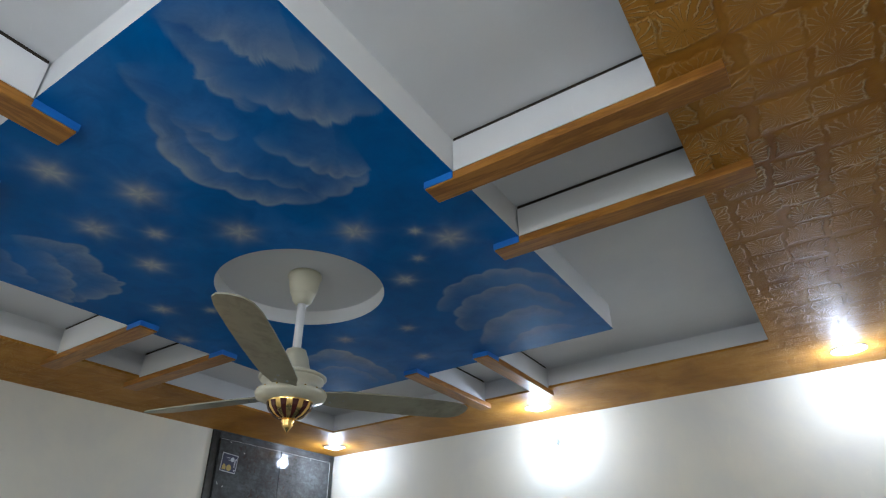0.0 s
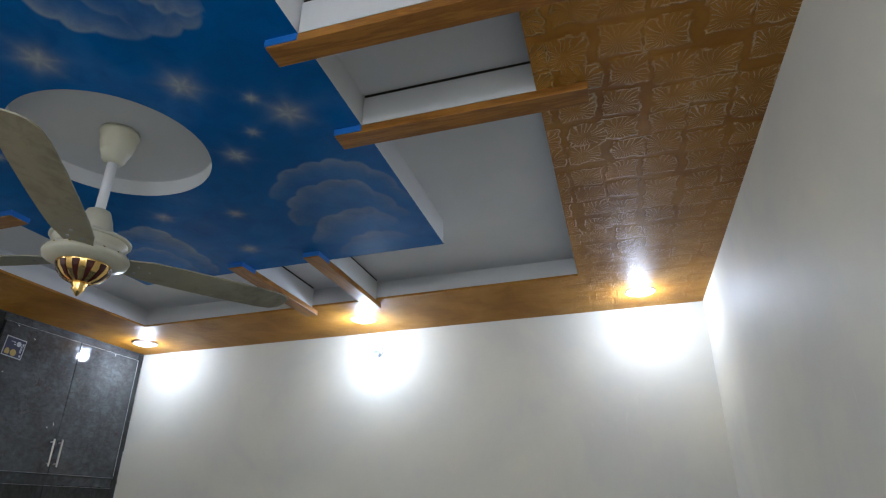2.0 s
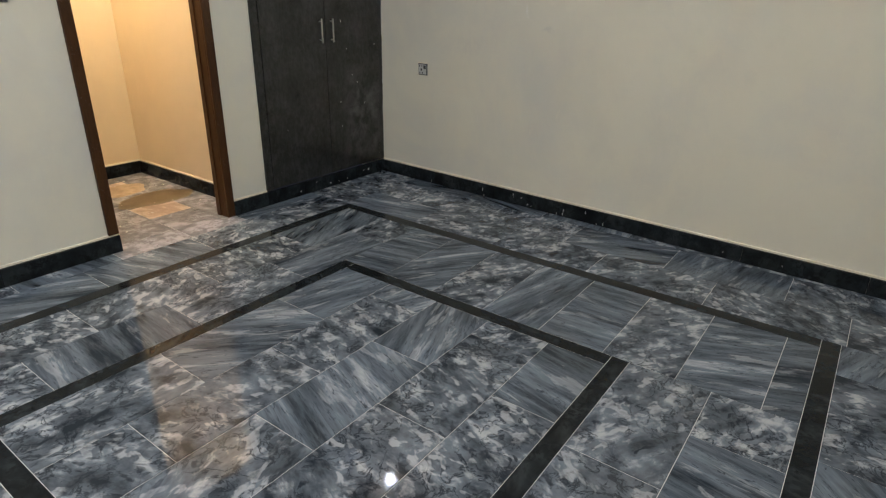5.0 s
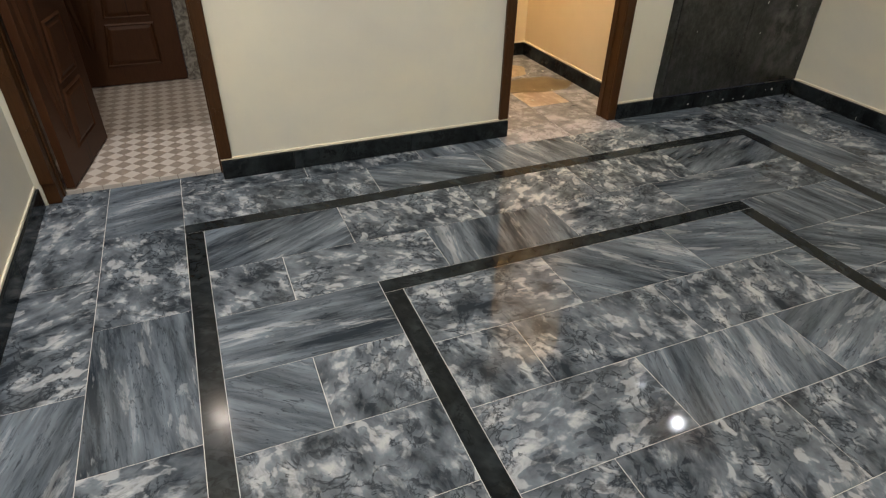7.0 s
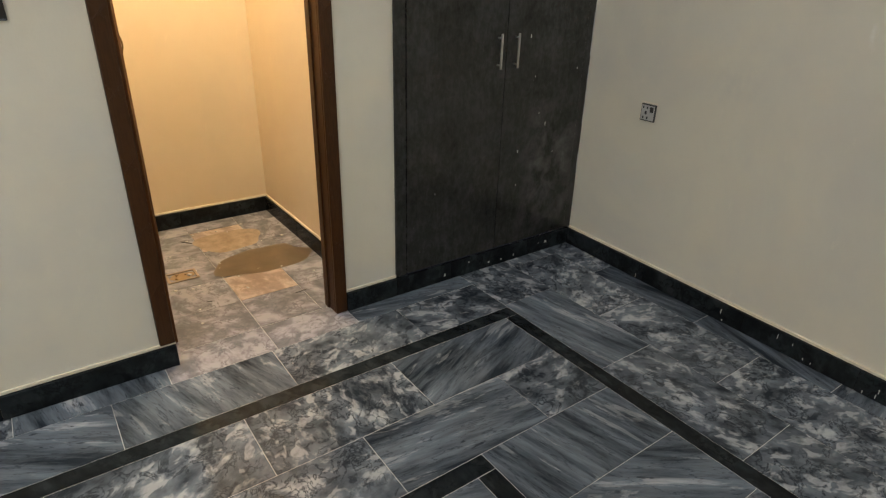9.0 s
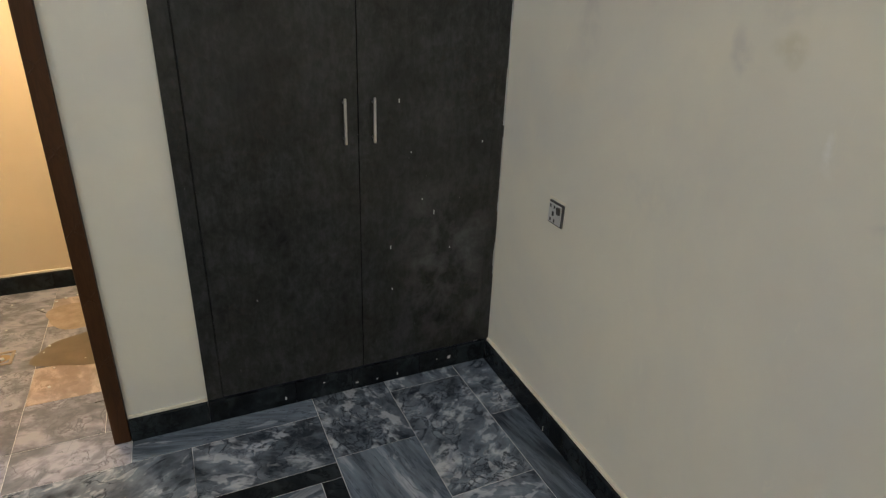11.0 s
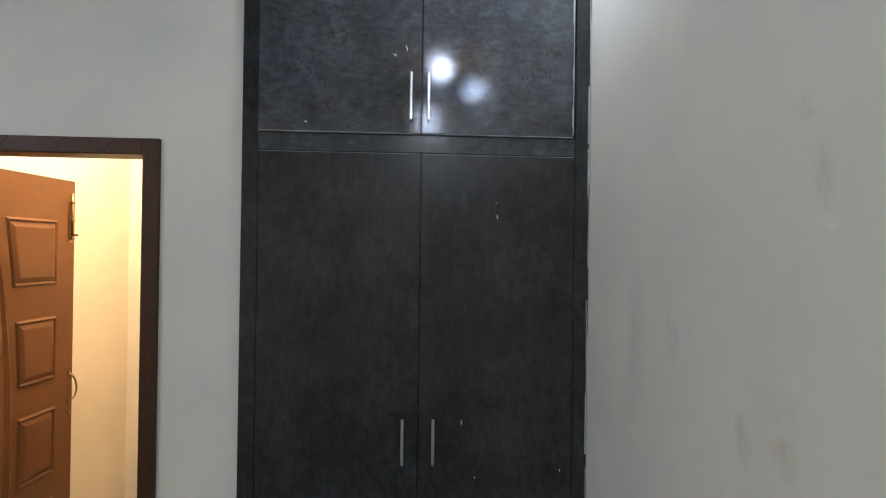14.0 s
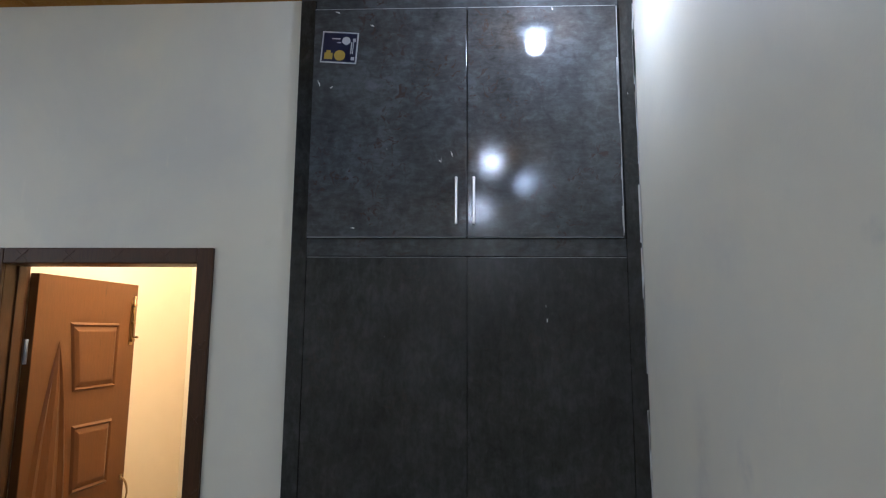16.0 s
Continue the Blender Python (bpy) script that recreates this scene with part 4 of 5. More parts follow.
# ---- doors ----
def door_frame(name, span, label, low):
    y0, y1, z1 = span
    ob = thing(name, (XW, y0, 0), label, "door frame", kind="structure")
    inv = Matrix.Translation((-XW, -y0, 0))
    w, xf, xb = 0.056, XW + 0.014, XW - 0.103
    for a, b, z0 in ((y0 + 0.001, y0 + w, low[0]), (y1 - w, y1 - 0.001, low[1])):
        part("jamb", moved(boxes(((xb - (0.021 if a < y0 + 0.1 else 0.0), a, 0.002), (XW - 0.001, b, z1 - 0.001)), ((XW - 0.0005, a, z0), (xf, b, z1 - 0.001)), bevel=0.003), inv), M_FRAME, ob)
        part("stop", moved(boxes(((xb + 0.006, (b if a < (y0 + y1) / 2 else a - 0.007), 0.002), (xb + 0.045, (b + 0.007 if a < (y0 + y1) / 2 else a), z1 - w)), bevel=0.002), inv), M_FRAME, ob)
    part("head", moved(boxes(((xb, y0 + w, z1 - w), (xf, y1 - w, z1 - 0.001)), bevel=0.004), inv), M_FRAME, ob)
    spots = [("v", y0 + w / 2, z) for z in np.arange(0.35, 2.0, 0.24)] + [("v", y1 - w / 2, z) for z in np.arange(0.35, 2.0, 0.24)] + [("h", y, z1 - w / 2) for y in np.arange(y0 + 0.12, y1 - 0.1, 0.17)]
    for way, y, z in spots:
        for turn in (42, -42):
            bm = boxes(((0, -0.0025, -0.032), (0.0022, 0.0025, 0.032)), bevel=0.0008)
            m = Matrix.Translation((xf - 0.0005, y, z)) @ pose(0, 0, 0, turn + (90 if way == "h" else 0), 0, 0)
            part("carving", moved(bm, inv @ m), M_FRAME, ob, "carved crossing ridge")
    return ob


door_frame("door_frame_1", D1, "dark brown carved wooden door frame", (0.105, 0.002))
door_frame("door_frame_2", D2, "dark brown wooden washroom door frame", (0.105, 0.105))


def arc_x(z, width):
    """The line of the long curved moulding on a door leaf, bowed towards the free edge half-way up."""
    return width * (0.41 - 0.13 * ((z - 1.0) / 0.85) ** 2)


def raised_panel(z0, z1, width, depth=0.010):
    """A moulded panel in the y=0 plane facing +y; its hinge side follows the curved moulding."""
    bm = bmesh.new()
    right, h = width * 0.80, z1 - z0
    rings = []
    for inset, d in ((0.0, 0.0), (0.009, depth * 0.8), (0.017, depth * 0.1), (0.036, depth * 0.95), (0.042, depth)):
        ring = []
        for k in range(7):
            z = z0 + inset + (h - 2 * inset) * k / 6
            ring.append(bm.verts.new((arc_x(z, width) + 0.018 + inset, d, z)))
        ring += [bm.verts.new((right - inset, d, z1 - inset)), bm.verts.new((right - inset, d, z0 + inset))]
        rings.append(ring)
    for p, q in zip(rings, rings[1:]):
        for i in range(len(p)):
            bm.faces.new((p[i], p[(i + 1) % len(p)], q[(i + 1) % len(p)], q[i]))
    bm.faces.new(rings[-1])
    bmesh.ops.recalc_face_normals(bm, faces=bm.faces)
    return bm


def curved_moulding(width):
    """A long lens-shaped panel, pointed at both ends."""
    bm = bmesh.new()
    n, rows = 28, []
    for i in range(n + 1):
        s = -1 + 2 * i / n
        z = 1.0 + 0.80 * s
        right = width * (0.395 - 0.175 * s * s)
        left = width * (0.05 + 0.168 * s * s)
        rows.append([bm.verts.new((left + (right - left) * k, d * min(1.0, 6 * (1 - abs(s)) + 0.05), z)) for k, d in ((0, 0.0), (0.10, 0.009), (0.24, 0.001), (0.42, 0.010), (0.60, 0.010), (0.78, 0.001), (0.90, 0.009), (1, 0.0))])
    for a, b in zip(rows, rows[1:]):
        for i in range(7):
            bm.faces.new((a[i], a[i + 1], b[i + 1], b[i]))
    bmesh.ops.recalc_face_normals(bm, faces=bm.faces)
    return bm


PANELS = ((1.60, 1.876), (1.20, 1.467), (0.80, 1.08), (0.43, 0.70), (0.13, 0.40))


def door_leaf(name, m, width, height, material, label, both=False):
    """Hinge line on local x=0, leaf along +x, faces towards +-y."""
    ob = thing(name, m, label, "door")
    part("leaf", boxes(((0, -0.019, 0.012), (width, 0.019, height)), bevel=0.003), material, ob)
    for side in ((1, -1) if both else (1,)):
        flip = Matrix.Identity(4) if side == 1 else Matrix.Diagonal((1, -1, 1, 1))
        lift = flip @ Matrix.Translation((0, 0.0195, 0))
        for z0, z1 in PANELS:
            part("moulded_panel", moved(raised_panel(z0, z1, width), lift), material, ob)
        part("curved_panel", moved(curved_moulding(width), flip @ Matrix.Translation((0, 0.0195, 0))), material, ob)
    return ob


leaf = door_leaf("door_leaf", pose(XW - 0.132, 1.392, 0, 0, 0, 174.5) @ Matrix.Diagonal((0.885, -1, 1, 1)), 0.650, 2.055, M_DOOR, "open orange-brown moulded door in the passage doorway")
bolt = part("tower_bolt", boxes(((0.600, 0.0195, 1.78), (0.630, 0.0225, 1.98)), bevel=0.001), M_OLDBRASS, leaf, "aged brass tower bolt")
part("bolt_bar", moved(turned_profile([(0.005, 0.0), (0.005, 0.20)], 12), Matrix.Translation((0.615, 0.029, 1.80))), M_OLDBRASS, bolt, "", True)
part("bolt_knob", moved(turned_profile([(0.004, 0.0), (0.004, 0.016), (0.007, 0.022), (0.002, 0.028)], 12), Matrix.Translation((0.615, 0.030, 1.815)) @ pose(0, 0, 0, -90, 0, 0)), M_OLDBRASS, bolt, "", True)
for z in (1.80, 1.88, 1.96):
    part("bolt_strap", boxes(((0.603, 0.0225, z - 0.006), (0.627, 0.036, z + 0.006)), bevel=0.003), M_OLDBRASS, bolt)


def pull(parent, x, z):
    bm = bmesh.new()
    n, rows = 18, []
    for i in range(n + 1):
        s = -1 + 2 * i / n
        c = Vector((x, 0.02 + 0.036 * (1 - s * s) ** 0.6, z + 0.062 * s))
        rows.append([bm.verts.new(c + Vector((0.0055 * math.cos(k * math.pi / 4), 0.0035 * math.sin(k * math.pi / 4), 0.002 * math.sin(k * math.pi / 4)))) for k in range(8)])
    for a, b in zip(rows, rows[1:]):
        for i in range(8):
            bm.faces.new((a[i], a[(i + 1) % 8], b[(i + 1) % 8], b[i]))
    bmesh.ops.recalc_face_normals(bm, faces=bm.faces)
    h = part("pull_handle", bm, M_OLDBRASS, parent, "bowed aged brass pull handle", True)
    for s in (-1, 1):
        part("handle_foot", boxes(((x - 0.009, 0.0195, z + 0.062 * s - 0.012), (x + 0.009, 0.024, z + 0.062 * s + 0.012)), bevel=0.002), M_OLDBRASS, h)


pull(leaf, 0.622, 1.14)
part("keyhole_plate", moved(turned_profile([(0.009, 0.0), (0.009, 0.004)], 16), Matrix.Translation((0.622, 0.0195, 1.03)) @ pose(0, 0, 0, -90, 0, 0)), M_OLDBRASS, leaf, "aged brass keyhole plate")
for z in (0.25, 1.05, 1.72):
    part("hinge", moved(turned_profile([(0.007, 0.0), (0.007, 0.09)], 12), Matrix.Translation((-0.008, 0.0, z))), M_GREY, leaf, "grey steel hinge", True)
    part("hinge_plate", boxes(((-0.034, -0.021, z), (0.0, -0.0195, z + 0.09))), M_GREY, leaf, "grey steel hinge plate")

door_leaf("door_leaf", pose(XW - 0.114, -0.836, 0, 0, 0, 170.0) @ Matrix.Diagonal((1, -1, 1, 1)), 0.60, 2.055, M_DOORDARK, "open dark brown moulded washroom door", True)
door_leaf("door_leaf", pose(BX - 0.03, -0.928, 0, 0, 0, 90) @ Matrix.Diagonal((1, -1, 1, 1)), 0.673, 2.04, M_DOORDARK, "closed dark brown moulded door across the washroom")


# ---- fittings ----
def socket_outlet(x, z):
    ob = thing("power_socket", pose(x, north_y(x), z, 0, 0, -2.46), "off-white wall socket with switch and dark rim", "socket", "sockets on the plain wall")
    part("back_rim", boxes(((-0.043, -0.007, -0.041), (0.043, -0.001, 0.041)), bevel=0.002), M_RIM, ob, "dark grey rim")
    plate = part("plate", boxes(((-0.037, -0.012, -0.035), (0.037, -0.0072, 0.035)), bevel=0.002), M_SOCKET, ob, "off-white face plate")
    for hx, hz, s in ((-0.026, 0.024, 0.0055), (-0.003, 0.024, 0.0055), (-0.022, -0.024, 0.006), (0.002, -0.024, 0.006), (-0.009, -0.001, 0.008)):
        part("pin_hole", boxes(((hx - s * 0.7, -0.0124, hz - s), (hx + s * 0.7, -0.0121, hz + s))), M_DARK, plate, "dark pin hole")
    part("rocker", moved(boxes(((-0.009, -0.006, -0.013), (0.009, 0.002, 0.013)), bevel=0.002), Matrix.Translation((0.025, -0.0125, 0.018)) @ pose(0, 0, 0, 8, 0, 0)), M_RIM, ob, "dark rocker switch")
    bm = bmesh.new()
    box(bm, (-0.050, -0.0015, 0.0435), (0.046, -0.0002, 0.050))
    box(bm, (-0.050, -0.0012, -0.046), (-0.0455, -0.0002, 0.0432))
    part("plaster_scrape", bm, M_BEAD, ob, "pale scraped plaster edge")


socket_outlet(-3.166, 0.851)
socket_outlet(0.030, 0.880)

sw = thing("switch_board", (XW, 1.076, 1.352), "glossy black wall switch plate", "switch")
part("plate", boxes(((0.0005, -0.046, -0.062), (0.010, 0.046, 0.062)), bevel=0.003), M_DARK, sw)
part("frame_line", boxes(((0.0101, -0.043, -0.0585), (0.0106, 0.043, -0.0570))), M_GREY, sw, "thin grey line")
for y in (-0.022, 0.0, 0.022):
    part("rocker", moved(boxes(((0, -0.009, -0.02), (0.005, 0.009, 0.02)), bevel=0.0015), Matrix.Translation((0.0102, y, 0.012))), M_DARK, sw)

wl = thing("wall_bulb", pose(-1.612, north_y(-1.612), 2.928, 0, 0, -2.46), "lit white bulb in a tilted wall lamp holder", "wall lamp", "bulbs in wall holders")
part("base", moved(turned_profile([(0.038, 0.0), (0.038, 0.010), (0.028, 0.018)], 28), pose(0, -0.0005, 0, 90, 0, 0)), M_PLASTIC, wl, "pale round base", True)
part("socket_cup", moved(turned_profile([(0.020, 0.014), (0.025, 0.030), (0.026, 0.072), (0.021, 0.076)], 24), pose(0, 0, 0, 128, 0, 0)), M_CUP, wl, "blue-grey lamp cup", True)
part("bulb", moved(turned_profile([(0.014, 0.072), (0.019, 0.080), (0.028, 0.098), (0.033, 0.118), (0.032, 0.136), (0.024, 0.150), (0.010, 0.157), (0.001, 0.158)], 28), pose(0, 0, 0, 128, 0, 0)), M_BULB, wl, "lit white bulb", True)


# ---- floors ----
def slab_floor(name, lo, hi, label):
    return structure(name, boxes(((*lo, -0.10), (*hi, -0.0016))), M_GROUT, label, "floor")


floor = slab_floor("floor", (XW - 0.075, YS - 0.05), (XE + 0.05, YN + 0.05), "polished grey marble tile floor with black border lines")
hall_floor = slab_floor("hall_floor", (HX - 0.05, HY0 - 0.05), (XW - 0.076, HY1 + 0.05), "dusty grey and beige marble passage floor")
structure("washroom_floor", boxes(((BX - 0.1, YS - 0.05, -0.1), (XW - 0.11, BY1 + 0.02, 0.004))), M_DIAMOND, "pale floor tiles with brown diamond pattern", "floor")
TILES = {}


def tile_mesh(w, l, material):
    key = (round(w, 4), round(l, 4), material.name)
    if key not in TILES:
        c = 0.0008
        top = [(-w / 2 + c, -l / 2 + c, 0), (w / 2 - c, -l / 2 + c, 0), (w / 2 - c, l / 2 - c, 0), (-w / 2 + c, l / 2 - c, 0)]
        rim = [(-w / 2, -l / 2, -c), (w / 2, -l / 2, -c), (w / 2, l / 2, -c), (-w / 2, l / 2, -c)]
        foot = [(x, y, -0.006) for x, y, z in rim]
        faces = [(0, 1, 2, 3)] + [(4 + i, 4 + (i + 1) % 4, (i + 1) % 4, i) for i in range(4)] + [(8 + i, 8 + (i + 1) % 4, 4 + (i + 1) % 4, 4 + i) for i in range(4)]
        me = bpy.data.meshes.new("tile")
        me.from_pydata(top + rim + foot, [], faces)
        me.materials.append(material)
        TILES[key] = me
    return TILES[key]


tile_rnd = random.Random(11)


def tile(x0, y0, x1, y1, parent, material=None, name="tile"):
    gap = 0.0011
    ob = new(name, tile_mesh(x1 - x0 - 2 * gap, y1 - y0 - 2 * gap, material or (M_TILE if tile_rnd.random() < 0.40 else M_TILE_B)))
    ob.location = ((x0 + x1) / 2, (y0 + y1) / 2, tile_rnd.uniform(-0.0003, 0.0003))
    ob.parent = parent
    return ob


S = 0.074
OX0, OX1, OY0, OY1 = -3.206, -0.233, -0.365, 2.780
NX0, NX1, NY0, NY1 = -2.533, -0.920, 0.292, 2.078
# black lines
for x0, y0, x1, y1 in ((OX0, OY0, OX0 + S, OY1), (OX1 - S, OY0, OX1, OY1), (OX0 + S, OY1 - S, OX1 - S, OY1), (OX0 + S, OY0, OX1 - S, OY0 + S),
                       (NX0, NY0, NX0 + S, NY1), (NX1 - S, NY0, NX1, NY1), (NX0 + S, NY1 - S, NX1 - S, NY1), (NX0 + S, NY0, NX1 - S, NY0 + S)):
    tile(x0, y0, x1, y1, floor, M_BLACK, "border_strip")


def course(a, b, cuts, parent, along=1, material=None):
    """One row of tiles between two edges across, cut at the given places along."""
    for c, d in zip(cuts, cuts[1:]):
        tile(*((a, c, b, d) if along == 1 else (c, a, d, b)), parent, material)


def every(start, stop, first, step=0.602):
    cuts, p = [start], first
    while p < stop - 0.02:
        cuts.append(p)
        p += step
    return cuts + [stop]


# inner field
cols = [NX0 + S, -2.146, -1.850, -1.551, -1.250, NX1 - S]
for i, (a, b) in enumerate(zip(cols, cols[1:])):
    course(a, b, every(NY0 + S, NY1 - S, 0.950 if i % 2 == 0 else 0.655), floor)
# field between the two lines
course(OX0 + S, -2.822, every(OY0 + S, OY1 - S, 0.282), floor)
course(-2.822, NX0, every(OY0 + S, OY1 - S, -0.015), floor)
course(NX1, -0.602, every(OY0 + S, NY1, 0.268), floor)
course(-0.602, OX1 - S, every(OY0 + S, NY1, -0.025), floor)
back = [NX0, -2.240, -1.932, -1.634, -1.336, -1.038, -0.738, -0.432, OX1 - S]
for a, b in zip(back, back[1:]):
    course(a, b, [NY1, OY1 - S], floor)
front = [NX0, -2.226, -1.925, -1.626, -1.326, -1.026, NX1]
for i, (a, b) in enumerate(zip(front, front[1:])):
    course(a, b, [OY0 + S, -0.020, NY0] if i % 2 == 1 else [OY0 + S, NY0], floor)
# outer margin
course(XW - 0.075, -3.474, every(OY0, D1[0], 0.22), floor)
course(XW - 0.075, -3.474, [D1[0], 1.745, D1[1]], floor, 1, M_DUSTY)
course(XW - 0.075, -3.474, [D1[1], OY1], floor)
course(-3.474, OX0, every(OY0, OY1, 0.515), floor)
course(OX1, 0.080, every(OY0, OY1, 0.10), floor)
course(0.080, 0.380, every(OY0, OY1, 0.40), floor)
course(0.380, XE, every(OY0, OY1, 0.10), floor)
course(OY1, 3.090, every(XW, XE, -3.225), floor, 0)
course(3.090, 3.410, every(XW, XE, -3.510), floor, 0)
course(3.410, YN, every(XW, XE, -3.225), floor, 0)
course(YS, -0.675, every(XW - 0.075, XE, -3.515), floor, 0)
course(-0.675, OY0, every(XW - 0.075, XE, -3.205), floor, 0)
# passage
xs, ys = [HX, -4.880, -4.585, -4.220, -3.950, XW - 0.076], [HY0, 1.745, 2.035, HY1]
for i, (a, b) in enumerate(zip(xs, xs[1:])):
    for k, (c, d) in enumerate(zip(ys, ys[1:])):
        tile(a, c, b, d, hall_floor, M_BEIGE if (k == 1 and i in (1, 3)) else M_DUSTY)


def outline_patch(name, cx, cy, rx, ry, seed, z, material, parent, label):
    bm = bmesh.new()
    vs = []
    for i in range(40):
        a = 2 * math.pi * i / 40
        k = 1 + 0.28 * noise.noise(Vector((math.cos(a) * 1.4, math.sin(a) * 1.4, seed)))
        vs.append(bm.verts.new((cx + rx * k * math.cos(a), cy + ry * k * math.sin(a), z)))
    bm.faces.new(vs)
    return part(name, bm, material, parent, label)


outline_patch("dust_film", -4.67, 1.92, 0.15, 0.20, 7.7, 0.0008, M_TAN, hall_floor, "thin tan dust film")
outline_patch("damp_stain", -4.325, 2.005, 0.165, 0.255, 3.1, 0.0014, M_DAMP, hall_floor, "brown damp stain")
drain = thing("floor_drain", (-4.35, 1.575, 0.0), "broken sandy floor drain opening without cover", "drain")
part("mortar_rim", boxes(((-0.055, -0.075, 0.0005), (-0.043, 0.075, 0.006)), ((0.043, -0.075, 0.0005), (0.055, 0.075, 0.005)), ((-0.043, -0.075, 0.0005), (0.043, -0.062, 0.005)), ((-0.043, 0.062, 0.0005), (0.043, 0.075, 0.006)), bevel=0.001), M_TAN, drain, "tan mortar rim")
outline_patch("sand", 0.0, 0.0, 0.042, 0.058, 5.0, 0.0030, M_SAND, drain, "wet brown sand")
for a, b, c in ((0.012, 0.035, 0.011), (-0.018, -0.02, 0.008), (0.02, -0.03, 0.006), (-0.01, 0.02, 0.007)):
    part("rubble", moved(boxes(((-c, -c * 0.7, 0), (c, c * 0.7, c * 0.8)), bevel=c * 0.25), pose(a, b, 0.003, 0, 0, a * 3000)), M_CAULK if c > 0.009 else M_SAND, drain, "broken mortar bit")
for x, y, turn, ln in ((-4.76, 1.70, 40, 0.035), (-4.90, 1.57, 10, 0.010), (-3.88, 2.02, 95, 0.030), (-4.02, 1.62, 60, 0.012)):
    twig = new("twig", mesh_of("twig", moved(boxes(((-ln, -0.0018, 0), (ln * 0.1, 0.0018, 0.003)), ((ln * 0.05, -0.001, 0), (ln, 0.0024, 0.0035)), bevel=0.0006), pose(x, y, 0.0005, 0, 0, turn)), M_RIM))
    tagged(twig, "short dark twig on the passage floor", "debris", "twigs on the passage floor")
rnd = random.Random(9)
for i in range(26):
    x, y = rnd.uniform(-4.9, -3.7), rnd.uniform(1.5, 2.2)
    s = rnd.uniform(0.003, 0.008)
    bit = new("plaster_crumb", mesh_of("plaster_crumb", moved(boxes(((-s, -s, 0), (s, s * 0.6, s * 0.6)), bevel=s * 0.2), pose(x, y, 0.0003, 0, 0, rnd.uniform(0, 180))), M_CAULK))
    tagged(bit, "small pale plaster crumb on the passage floor", "debris", "crumbs on the passage floor")

# ---- skirtings ----
skirting = thing("baseboard", (0, 0, 0), "black marble skirting with pale paint bead above", "baseboard", kind="structure")
H, T = 0.094, 0.018


def skirt(a, b, fixed, axis, side, cuts, T=0.018, bend=lambda bm: bm, bead=True):
    """Pieces of skirting along one wall. axis: 0 runs along x, 1 along y; side: towards the room."""
    edges = [a, *cuts, b]
    for p, q in zip(edges, edges[1:]):
        lo, hi = (fixed, fixed + side * T) if side > 0 else (fixed + side * T, fixed)
        span = ((p + 0.0006, lo, 0.001), (q - 0.0006, hi, H)) if axis == 0 else ((lo, p + 0.0006, 0.001), (hi, q - 0.0006, H))
        part("skirting_piece", bend(boxes(span, bevel=0.002)), M_BLACK, skirting)
    if not bead:
        return
    lo, hi = (fixed, fixed + side * (T - 0.010)) if side > 0 else (fixed + side * (T - 0.010), fixed)
    span = ((a, lo, H + 0.001), (b, hi, H + 0.014)) if axis == 0 else ((lo, a, H + 0.001), (hi, b, H + 0.014))
    part("paint_bead", bend(boxes(span, bevel=0.002)), M_BEAD, skirting, "pale cream paint bead")


skirt(XW + T, XE, YN, 0, -1, [-3.02, -2.46, -1.98, -1.38, -0.78, -0.18], 0.022, askew)
skirt(D1[1] + 0.001, CUP0, XW, 1, 1, [])
skirt(CUP0, YN, XW, 1, 1, [2.72, 2.95, 3.25], bead=False)
skirt(D2[1] - 0.055, D1[0] + 0.057, XW, 1, 1, [0.18, 0.80])
skirt(XW + T, XE - T, YS, 0, 1, [-3.0, -2.4, -1.8, -1.2, -0.6, 0.0])
skirt(YS, north_y(XE) - T, XE, 1, -1, [-0.3, 0.3, 0.9, 1.5, 2.1, 2.7, 3.2])
skirt(HY0 + 0.05, HY1, HX, 1, 1, [1.735])
skirt(HX + T, -4.40, HY0, 0, 1, [-4.72], 0.05)
skirt(HX + T, XW - 0.12, HY1, 0, -1, [-4.5])

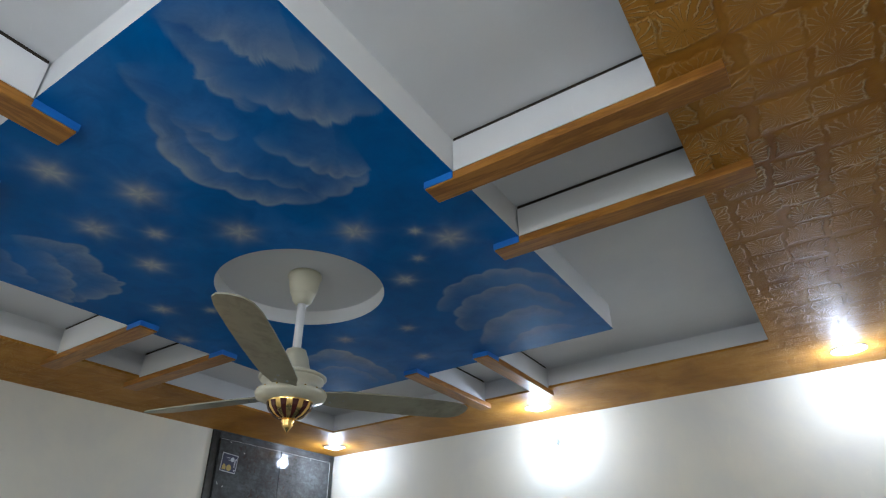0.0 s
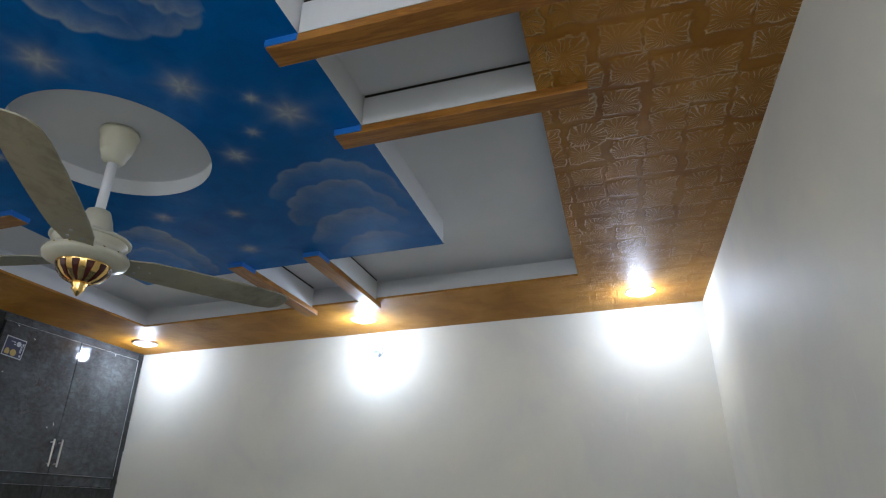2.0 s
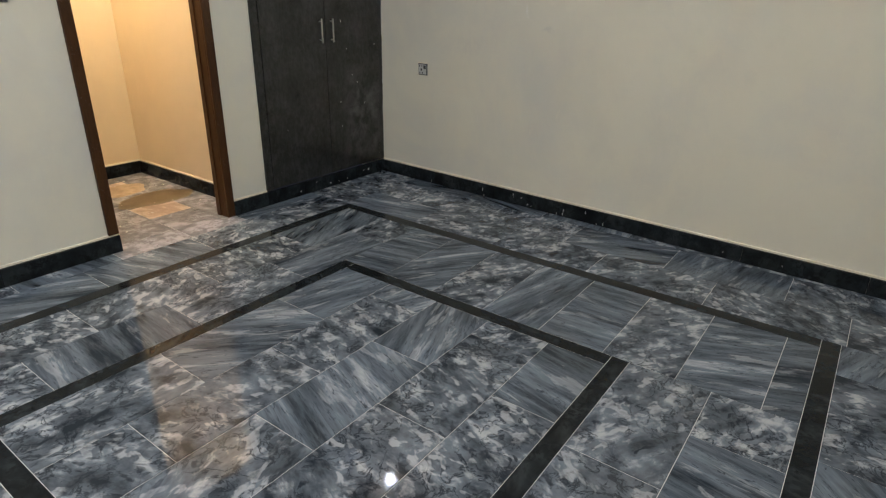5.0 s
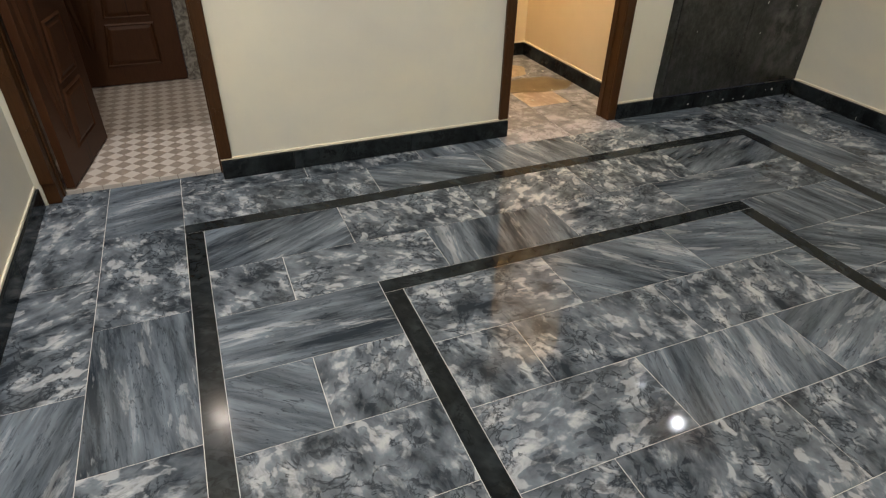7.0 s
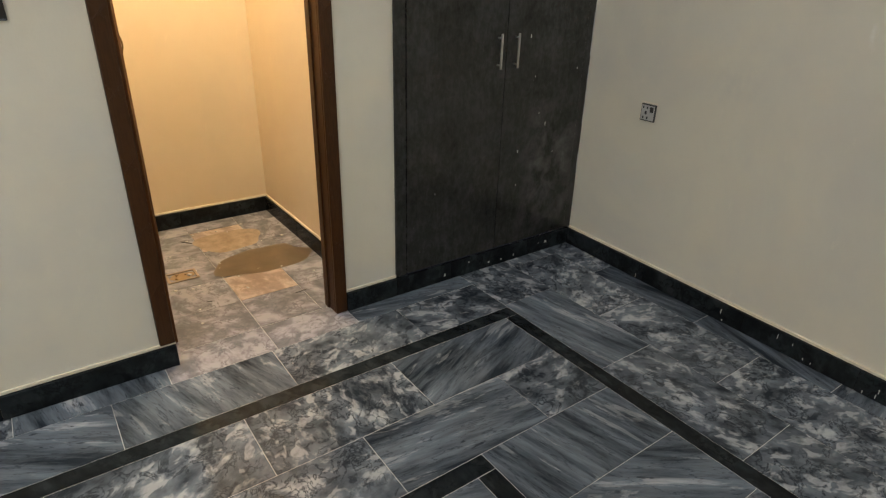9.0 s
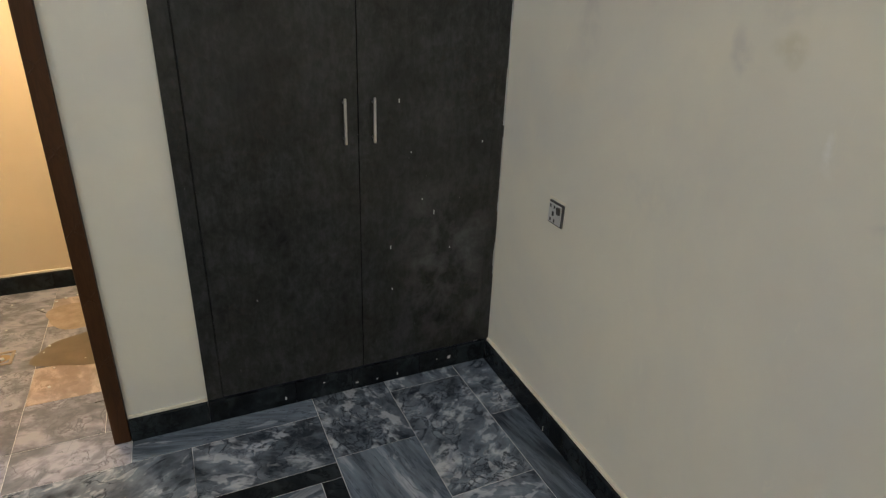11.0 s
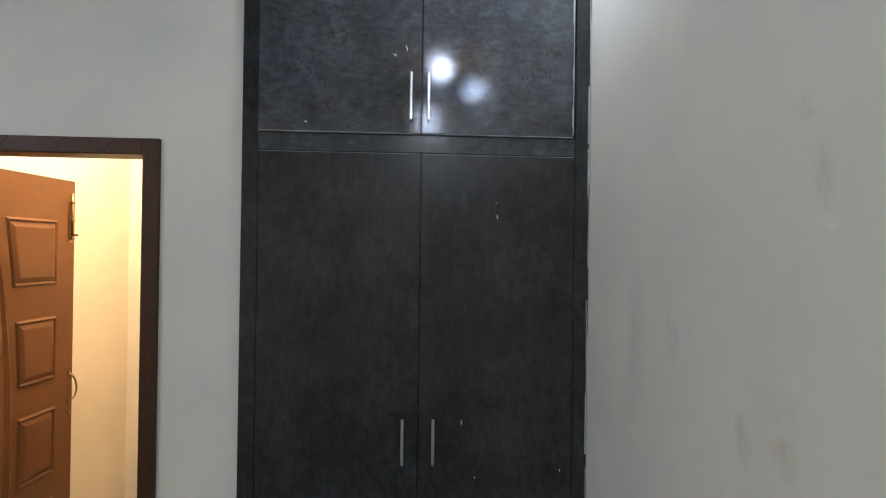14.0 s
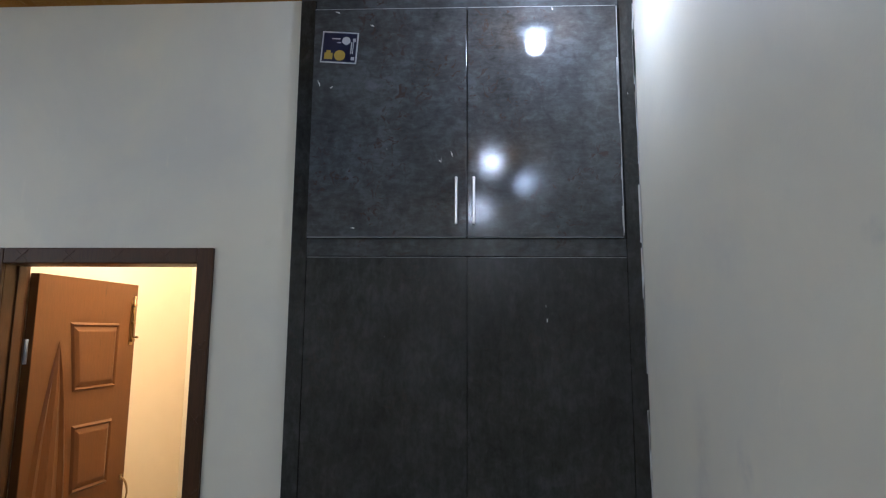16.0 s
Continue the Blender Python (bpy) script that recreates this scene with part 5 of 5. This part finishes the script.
# ---- lit bulb on the wall behind the walk, and the one on the washroom ceiling ----
wb = thing("wall_bulb", (-0.40, YS, 2.80), "lit white bulb in a wall lamp holder", "wall lamp", "bulbs in wall holders")
part("base", moved(turned_profile([(0.038, 0.0), (0.038, 0.010), (0.028, 0.018)], 28), pose(0, 0.0005, 0, -90, 0, 0)), M_PLASTIC, wb, "pale round base", True)
part("socket_cup", moved(turned_profile([(0.020, 0.014), (0.024, 0.030), (0.024, 0.060), (0.018, 0.062)], 24), pose(0, 0, 0, -90, 0, 0)), M_GREY, wb, "grey lamp cup", True)

part("bulb", moved(turned_profile([(0.014, 0.060), (0.020, 0.070), (0.028, 0.088), (0.031, 0.106), (0.024, 0.126), (0.001, 0.134)], 28), pose(0, 0, 0, -90, 0, 0)), M_BULB, wb, "lit white bulb", True)
cb = thing("ceiling_bulb", (-4.65, -0.58, 2.90), "lit white bulb in a ceiling lamp holder", "ceiling lamp")
part("base", turned_profile([(0.028, -0.018), (0.038, -0.010), (0.038, 0.0)], 28), M_PLASTIC, cb, "pale round base", True)
part("socket_cup", turned_profile([(0.020, -0.085), (0.025, -0.080), (0.025, -0.030), (0.020, -0.014)], 24), M_PLASTIC, cb, "pale lamp cup", True)
part("bulb", turned_profile([(0.001, -0.158), (0.024, -0.148), (0.033, -0.125), (0.028, -0.100), (0.016, -0.084)], 28), M_BULB, cb, "lit white bulb", True)

fleck = random.Random(21)
for i in range(17):
    x = fleck.choice((fleck.uniform(-2.75, -1.7), fleck.uniform(-3.5, 0.3)))
    z, ln = fleck.uniform(0.004, 0.06), fleck.uniform(0.005, 0.030)
    part("paint_drip", askew(boxes(((x, YN - 0.0228, z), (x + fleck.uniform(0.0015, 0.004), YN - 0.0220, z + ln)))), M_CAULK, skirting, "thin white paint drip")
for i in range(7):
    y, z = fleck.uniform(2.2, 3.5), fleck.uniform(0.02, 0.07)
    part("paint_drip", boxes(((XW + 0.018, y, z), (XW + 0.0187, y + fleck.uniform(0.002, 0.014), z + fleck.uniform(0.002, 0.016)))), M_CAULK, skirting, "thin white paint drip")
